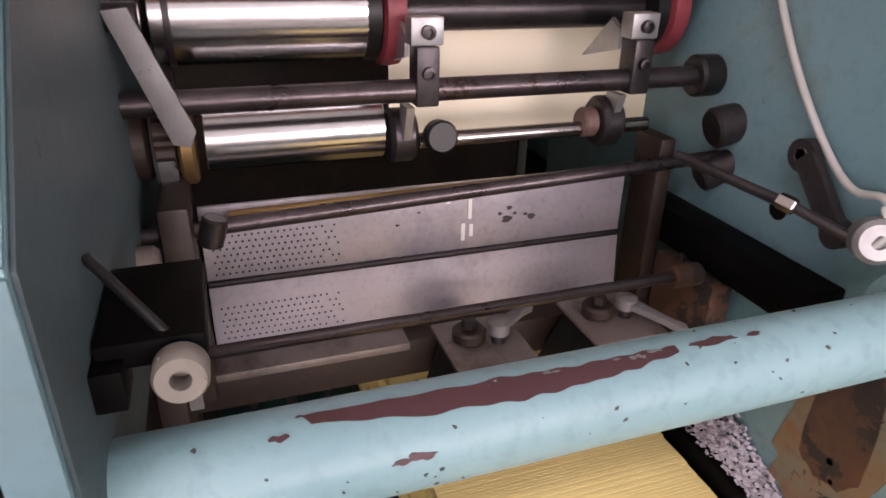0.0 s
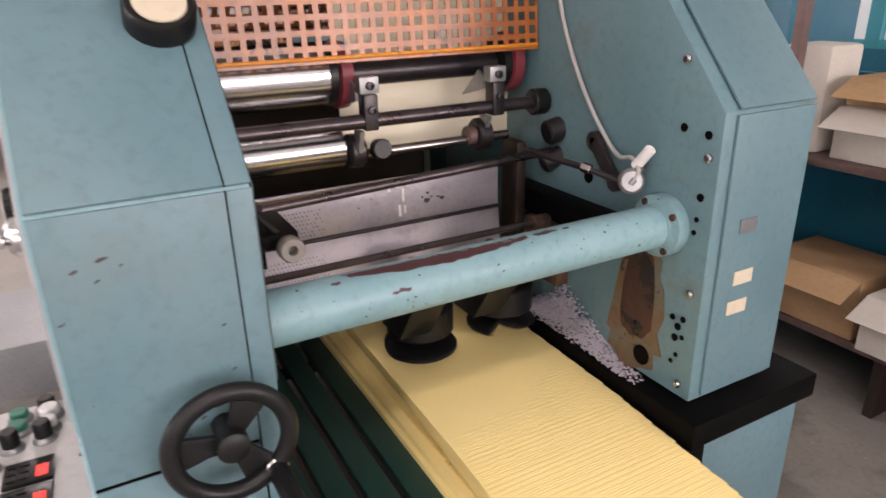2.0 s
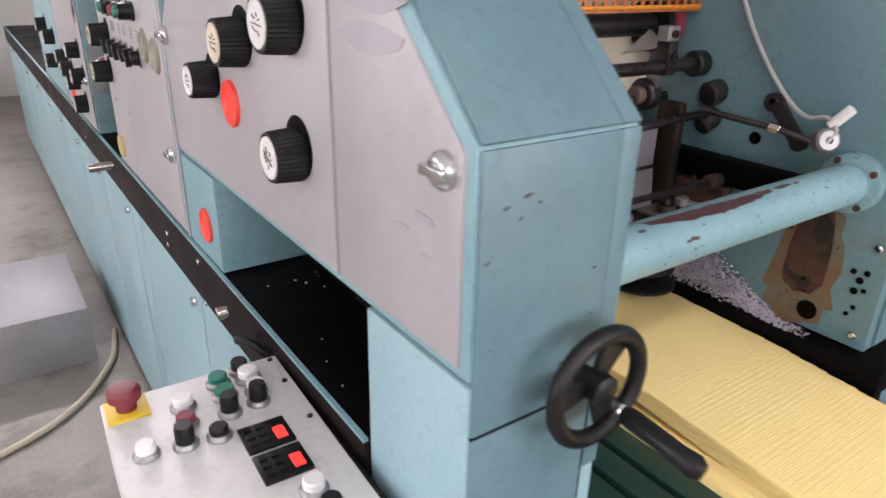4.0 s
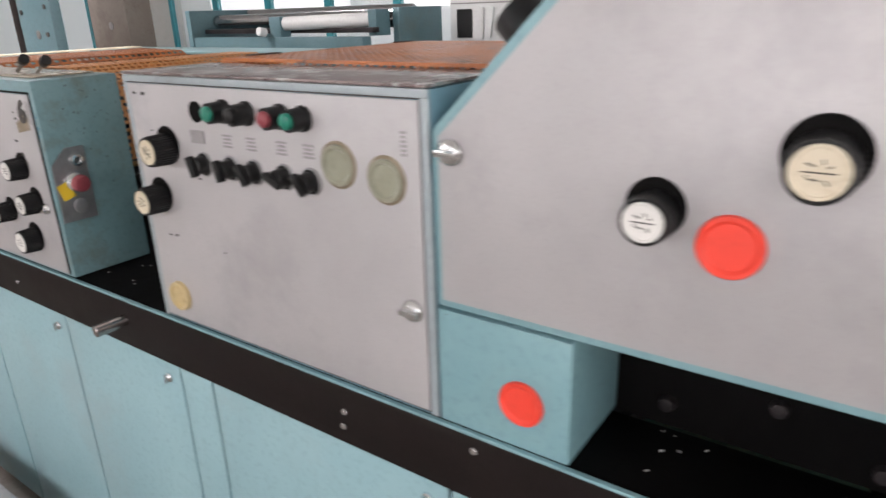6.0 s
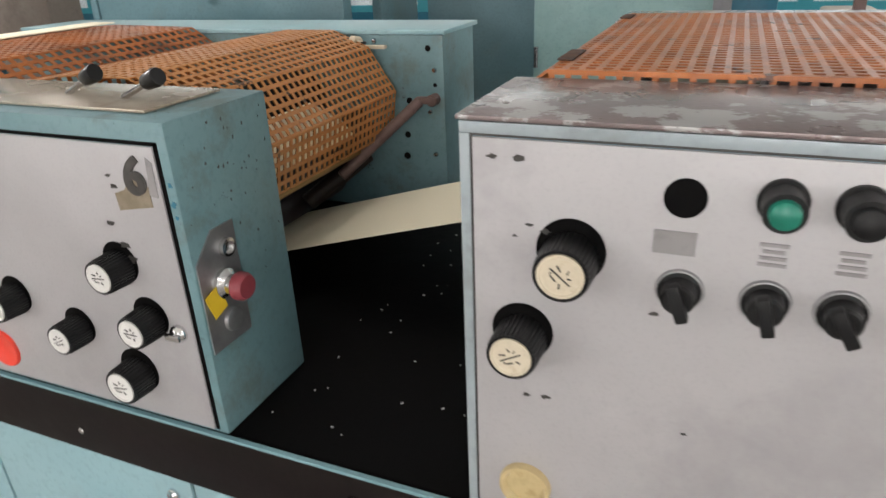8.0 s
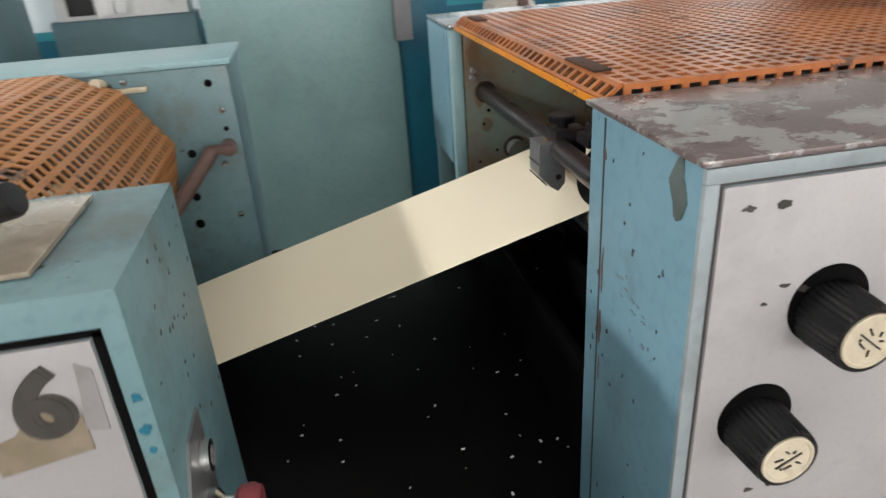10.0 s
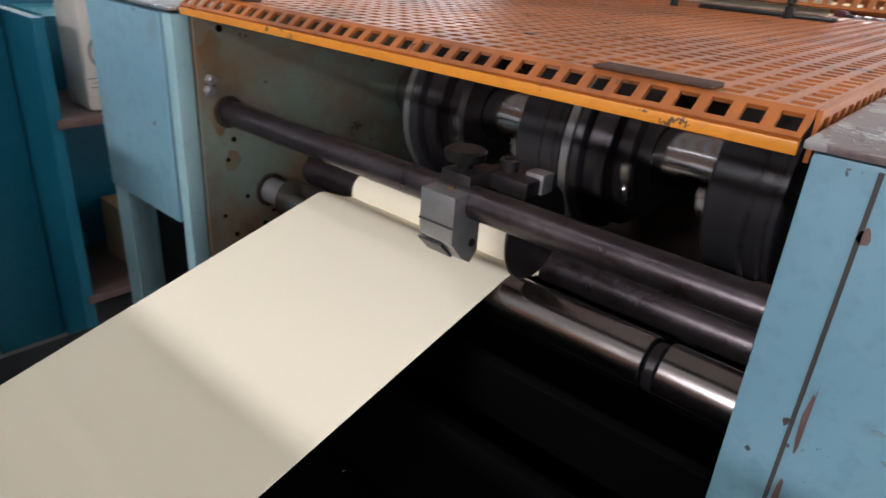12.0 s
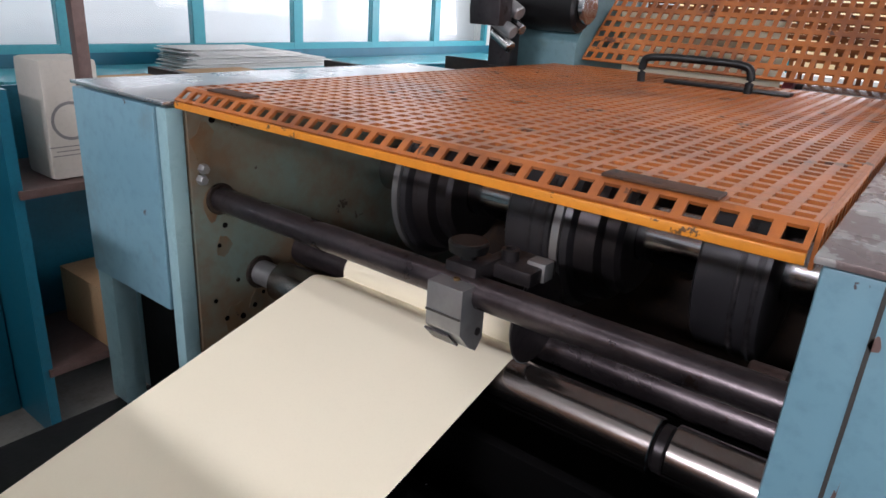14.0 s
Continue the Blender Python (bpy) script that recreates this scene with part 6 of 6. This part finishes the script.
part("yoke", box(-2.085, -2.03, 0.862, 0.88, 1.270, 1.286, 0.003), BROWN_ROD, lv6)
part("arm", rod((-2.075, 0.865, 1.276), (-2.21, 0.70, 1.13), 0.013, 20), BROWN_ROD, lv6)
part("cylinder", rod((-2.19, 0.80, 1.16), (-2.30, 0.68, 1.06), 0.022, 24), GREASE, lv6)
og6 = thing("unit_guard", (-2.4, 0.55, 1.4), "orange perforated guard bent over the printing unit", "guard", group="orange perforated guards")
def bent(pts, step):
    out = []
    for (xa, za), (xb, zb) in zip(pts, pts[1:]):
        n = max(1, round(math.hypot(xb - xa, zb - za) / step))
        out += [(xa + (xb - xa) * k / n, za + (zb - za) * k / n) for k in range(n)]
    return out + [pts[-1]]


part("perforated_sheet", lattice(bent([(-2.645, 1.405), (-2.42, 1.437), (-2.29, 1.437), (-2.20, 1.40), (-2.135, 1.30), (-2.15, 1.20)], 0.02), 0.225, 0.86, 32, 0.6, 0.0022), TAN_GUARD, og6, smooth=0)
part("latch_bar", box(-2.45, -2.22, 0.872, 0.892, 1.395, 1.410, 0.003), IRON, og6)
part("toggle", lathe([(0, 0), (0.012, 0), (0.009, 0.03), (0, 0.032)], (-2.235, 0.88, 1.41), (0, -1, 0.3), 18), BEIGE_CAP, og6)
part("toggle_arm", box(-2.225, -2.16, 0.868, 0.882, 1.395, 1.403, 0.002), BEIGE_CAP, og6)
og5 = thing("unit_guard", (-3.2, 0.55, 1.4), "orange perforated guard over the far unit", "guard", group="orange perforated guards")
part("perforated_sheet", lattice(bent([(-3.46, 1.42), (-3.01, 1.445), (-2.74, 1.44), (-2.675, 1.40), (-2.665, 1.30)], 0.024), 0.21, 0.88, 28, 0.6, 0.0022), ORANGE, og5, smooth=0)
pst = single("paper_strip", box(-3.125, -3.035, 0.36, 0.90, 1.4485, 1.4520, 0.001), WEB, "cream paper strip lying across the far guard", "paper")
fu = thing("far_unit_frame", (-3.9, 0.93, 0), "dark teal upright press frame with an orange side guard", "machine frame")
part("upright", box(-4.03, -3.72, 0.905, 0.955, 0.0, 2.15, 0.004), TEAL, fu)
part("recess", box(-4.12, -4.034, 0.915, 0.975, 0.0, 2.15, 0.004), RUBBER, fu, "solid black block at the recess")
for x, z in ((-3.76, 1.62), (-3.78, 1.50), (-3.99, 1.60), (-3.75, 1.75)):
    part("bolt", lathe([(0, 0), (0.011, 0), (0.011, 0.006), (0, 0.006)], (x, 0.905, z), (0, -1, 0), 12), INK, fu)
part("data_plate", lathe([(0, 0), (0.020, 0), (0.020, 0.002), (0, 0.002)], (-3.87, 0.905, 1.50), (0, -1, 0), 20), ALU, fu)
part("side_guard", lattice(bent([(-4.42, 1.20), (-4.41, 1.45), (-4.40, 1.75)], 0.024), 0.30, 0.90, 26, 0.6, 0.0022), ORANGE, fu, "orange perforated side guard", smooth=0)
cyls = thing("printing_cylinders", (-2.2, 0.5, 1.1), "dark inked printing cylinders under the guard", "cylinder")
for x, z, r, m_ in ((-2.27, 1.19, 0.06, IRON), (-2.42, 1.27, 0.075, RUBBER), (-2.36, 1.06, 0.05, IRON), (-2.56, 1.10, 0.09, RUBBER)):
    part("cylinder", rod((x, 0.20, z), (x, 0.89, z), r, 36), m_, cyls)
part("web_strip", sheet([(-2.19, 1.215), (-2.22, 1.25), (-2.30, 1.29)], 0.43, 0.745, 0.0008), WEB, cyls)
part("brass_lip", rod((-2.18, 0.21, 1.18), (-2.18, 0.88, 1.18), 0.007, 14), BRASS, cyls)

# ---------------------------------------------------------------- things round the press
ec = thing("electrical_cabinet", (-1.87, 2.95, 0), "tall teal electrical cabinet with a switch and labels", "cabinet")
part("body", box(-2.30, -1.480, 2.70, 3.2, 0.0, 2.0, 0.006), EC_PAINT, ec)
part("door", box(-2.28, -1.500, 2.694, 2.699, 0.1, 1.96, 0.002), EC_PAINT, ec)
part("hinge", rod((-2.285, 2.69, 1.05), (-2.285, 2.69, 1.15), 0.012, 12), STEEL, ec)
part("hinge", rod((-2.285, 2.69, 1.60), (-2.285, 2.69, 1.70), 0.012, 12), STEEL, ec)
part("label", box(-1.81, -1.66, 2.691, 2.6935, 1.645, 1.690), YELLOW, ec, "yellow warning label")
print_bars(ec, -1.735, 1.667, 0.11, 1, y=2.690, mat=INK)
part("switch_plate", box(-1.59, -1.51, 2.688, 2.6935, 1.60, 1.74), YELLOW, ec)
part("main_switch", box(-1.565, -1.535, 2.66, 2.688, 1.64, 1.71, 0.004), RED, ec, "red rotary main switch")
part("side_box", box(-1.498, -1.425, 2.62, 2.6935, 1.20, 1.75, 0.004), GREYBOX, ec, "grey conduit box")
wbx = thing("switch_box", (-2.67, 3.06, 0.0), "white wall switch box with an open hatch", "switch box")
part("case", box(-2.95, -2.39, 2.98, 3.14, 1.365, 1.75, 0.006), WHITE, wbx)
part("hatch", box(-2.895, -2.785, 2.972, 2.979, 1.385, 1.555), RUBBER, wbx)
part("flap", box(-2.745, -2.700, 2.965, 2.979, 1.38, 1.565, 0.002), WHITE, wbx)
part("seam", box(-2.945, -2.395, 2.976, 2.9795, 1.585, 1.592), GREYPRINT, wbx)
part("flap", box(-0.022, 0.022, -0.006, 0.006, -0.09, 0.09, 0.002, m=pose(-2.655, 2.968, 1.475, 0, 8, 0)), WHITE, wbx)
part("post", box(-2.99, -2.37, 3.00, 3.15, 0.0, 1.364), TEAL, wbx)
bp = single("blue_locker", box(-1.475, -1.245, 2.72, 3.2, 0, 1.75, 0.006), BLUE, "glossy blue steel locker beside the electrical cabinet", "locker")
bl2 = single("low_blue_cupboard", box(-0.70, 4.2, 3.9, 4.45, 0, 1.08, 0.01), CYAN_FRAME, "turquoise painted cupboard below the windows", "cupboard")
sk = thing("paper_sack", (-1.0, 2.6, 0.93), "pale printed paper sack with a ring emblem", "sack")
part("sack", box(-1.09, -0.90, 2.50, 2.70, 0.931, 1.33, 0.02), CARTON, sk)
part("emblem", lathe([(0.055, 0), (0.065, 0), (0.065, 0.001), (0.055, 0.001)], (-1.01, 2.4995, 1.13), (0, -1, 0), 40, closed=True), GREYPRINT, sk)
print_bars(sk, -1.01, 1.045, 0.16, 3, 0.015, y=2.499)
pb2 = thing("paper_pile", (1.2, 4.1, 1.08), "uneven pile of white paper sheets on the cupboard", "paper")
rnd = random.Random(8)
for k in range(22):
    x = 0.35 + 0.04 * (k % 3) + rnd.uniform(-0.03, 0.03)
    z = 1.082 + 0.006 * k
    part("ream", box(x, x + 1.35 - 0.035 * k + rnd.uniform(-0.05, 0.05), -0.16, 0.16, 0, 0.0052, 0.0015, m=pose(0, 4.15 + rnd.uniform(-0.02, 0.02), z, 0, rnd.uniform(-0.25, 0.25), rnd.uniform(-0.8, 0.8))), PAPER, pb2)
# cupboard shelf with cartons beyond the delivery
st = thing("storage_shelf", (-0.1, 2.65, 0), "blue-backed wooden storage shelf beyond the delivery", "shelf")
for z in (0.24, 0.90):
    part("board", box(-1.22, 1.6, 2.45, 2.90, z, z + 0.03, 0.003), BROWN_ROD, st)
for x in (-1.24, -0.5, 0.5, 1.57):
    part("upright", box(x, x + 0.035, 2.46, 2.90, 0, 1.25), BLUE if x < -1.2 else GREASE, st)
part("front_post", box(-1.005, -0.965, 2.405, 2.445, 0, 2.05, 0.003), BROWN_ROD, st, "brown timber front post")
part("back_board", box(-1.22, 1.6, 2.905, 2.925, 0.0, 1.2), BLUE, st, "bright blue back board")


def carton(x0, x1, y0, z0, h, mat, label, lean=0):
    c = thing("carton", ((x0 + x1) / 2, y0, z0), label, "box", group="cartons on the storage shelf")
    part("box", box(x0, x1, y0, y0 + 0.34, z0, z0 + h, 0.004), mat, c)
    part("flap", box(x0 + 0.005, x1 - 0.005, -0.13, 0.0, -0.003, 0.0, m=Matrix.Translation((0, y0, z0 + h)) @ pose(0, 0, 0, 28 + lean, 0, 0)), mat, c)
    return c


for args in ((-0.84, -0.58, 2.50, 0.931, 0.19, CARTON, "pale carton on the storage shelf"), (-0.56, -0.30, 2.50, 0.931, 0.20, CARTON, "pale carton on the storage shelf"), (-0.28, 0.05, 2.50, 0.931, 0.20, CARTON, "pale carton on the storage shelf"),
             (-0.84, -0.52, 2.54, 1.125, 0.10, CARD, "open brown carton stacked on pale cartons"), (-0.48, -0.05, 2.54, 1.135, 0.10, CARD, "open brown carton stacked on pale cartons"),
             (-1.0, -0.6, 2.46, 0.271, 0.24, CARD, "open brown carton on the low board"), (-0.56, -0.1, 2.42, 0.271, 0.22, CARTON, "pale carton on the low board"), (-0.05, 0.4, 2.46, 0.271, 0.28, CARD, "brown carton on the low board")):
    carton(*args)

# second press in the background
bg = thing("second_press", (-3.6, 2.2, 0), "teal second press with bare rollers, partly hidden", "machine", )
part("side_plate", box(-2.95, -2.90, 2.05, 2.5, 0.0, 1.58, 0.004), TEAL, bg)
part("roller_bracket", box(-3.74, -3.64, 1.76, 1.85, 1.42, 1.545, 0.004), TEAL, bg)
part("roller_bracket", box(-3.02, -2.955, 1.90, 2.03, 1.42, 1.57, 0.004), TEAL, bg)
part("pale_roller", rod((-3.639, 1.80, 1.50), (-3.021, 1.96, 1.515), 0.042, 28), WHITE, bg, "pale worn roller")
part("side_plate", box(-4.6, -4.55, 1.75, 2.5, 0.0, 1.60, 0.004), TEAL, bg)
part("front_beam", box(-4.549, -2.951, 1.76, 1.84, 1.28, 1.42, 0.004), TEAL, bg)
part("top_rail", box(-4.549, -2.951, 1.86, 1.92, 1.44, 1.47, 0.003), IRON, bg)
for y, z, r, m_ in ((1.98, 1.52, 0.045, STEEL), (2.12, 1.50, 0.04, RUBBER), (2.28, 1.55, 0.05, STEEL)):
    part("roller", rod((-4.54, y, z), (-2.96, y, z), r, 28), m_, bg)
part("hand_knob", rod((-3.78, 1.755, 1.45), (-3.78, 1.70, 1.46), 0.028, 24), WHITE, bg)
part("lower_panel", box(-4.549, -2.951, 1.78, 1.80, 0.1, 1.27), TEAL, bg)
bg.location.x -= 0.20
bg.location.y += 0.60
col = thing("steel_column", (-4.04, 1.42, 0), "grimy brown steel column of the workshop", "column", kind="structure")
part("shaft", box(-4.215, -3.865, 1.35, 1.50, 0.0, 3.3, 0.004), COLUMN_BROWN, col)
part("oval_plate", lathe([(0, 0), (0.020, 0), (0.020, 0.002), (0, 0.002)], (-4.02, 1.35, 1.525), (0, -1, 0), 20), ALU, col)

gb = single("grey_step_box", box(-2.95, -2.30, -0.62, -0.12, 0.0, 0.24, 0.006), GREYBOX, "grey steel box standing on the floor", "box")
single("floor_pipe", tube_path(curve_pts([(-2.5, -0.02, 0.012), (-2.2, -0.10, 0.012), (-1.9, -0.35, 0.012), (-1.7, -0.9, 0.012)]), 0.012), BEIGE_CAP, "pale hose lying on the floor", "hose")
for k, (x, y, h, m_) in enumerate(((-7.6, -2.0, 0.9, CARTON), (-7.2, -1.2, 0.6, PAPER), (-6.9, -2.7, 1.1, CARD))):
    pal = thing("paper_pallet", (x, y, 0), "pallet of wrapped paper reams by the far wall", "pallet", group="paper pallets")
    part("pallet", box(x - 0.4, x + 0.4, y - 0.4, y + 0.4, 0, 0.12), CARD, pal)
    part("paper_block", box(x - 0.38, x + 0.38, y - 0.38, y + 0.38, 0.121, h, 0.01), m_, pal)


# ---------------------------------------------------------------- what moves
def motions():
    steps = 210
    for disc, hx, hy, hz, i in heads:
        disc.matrix_parent_inverse = Matrix.Identity(4)
        rows = [(k / 15.0, pose(0, 0, hz - 1.0, 0, 0, -80.0 * k + 150 * i + 40)) for k in range(steps + 1)]
        walk(disc, rows)
    for wheel in drums:
        rows = [(k / 15.0, pose(DX, wheel.location.y, DZ, 0, 68.0 * k, 0)) for k in range(steps + 1)]
        walk(wheel, rows)


motions()
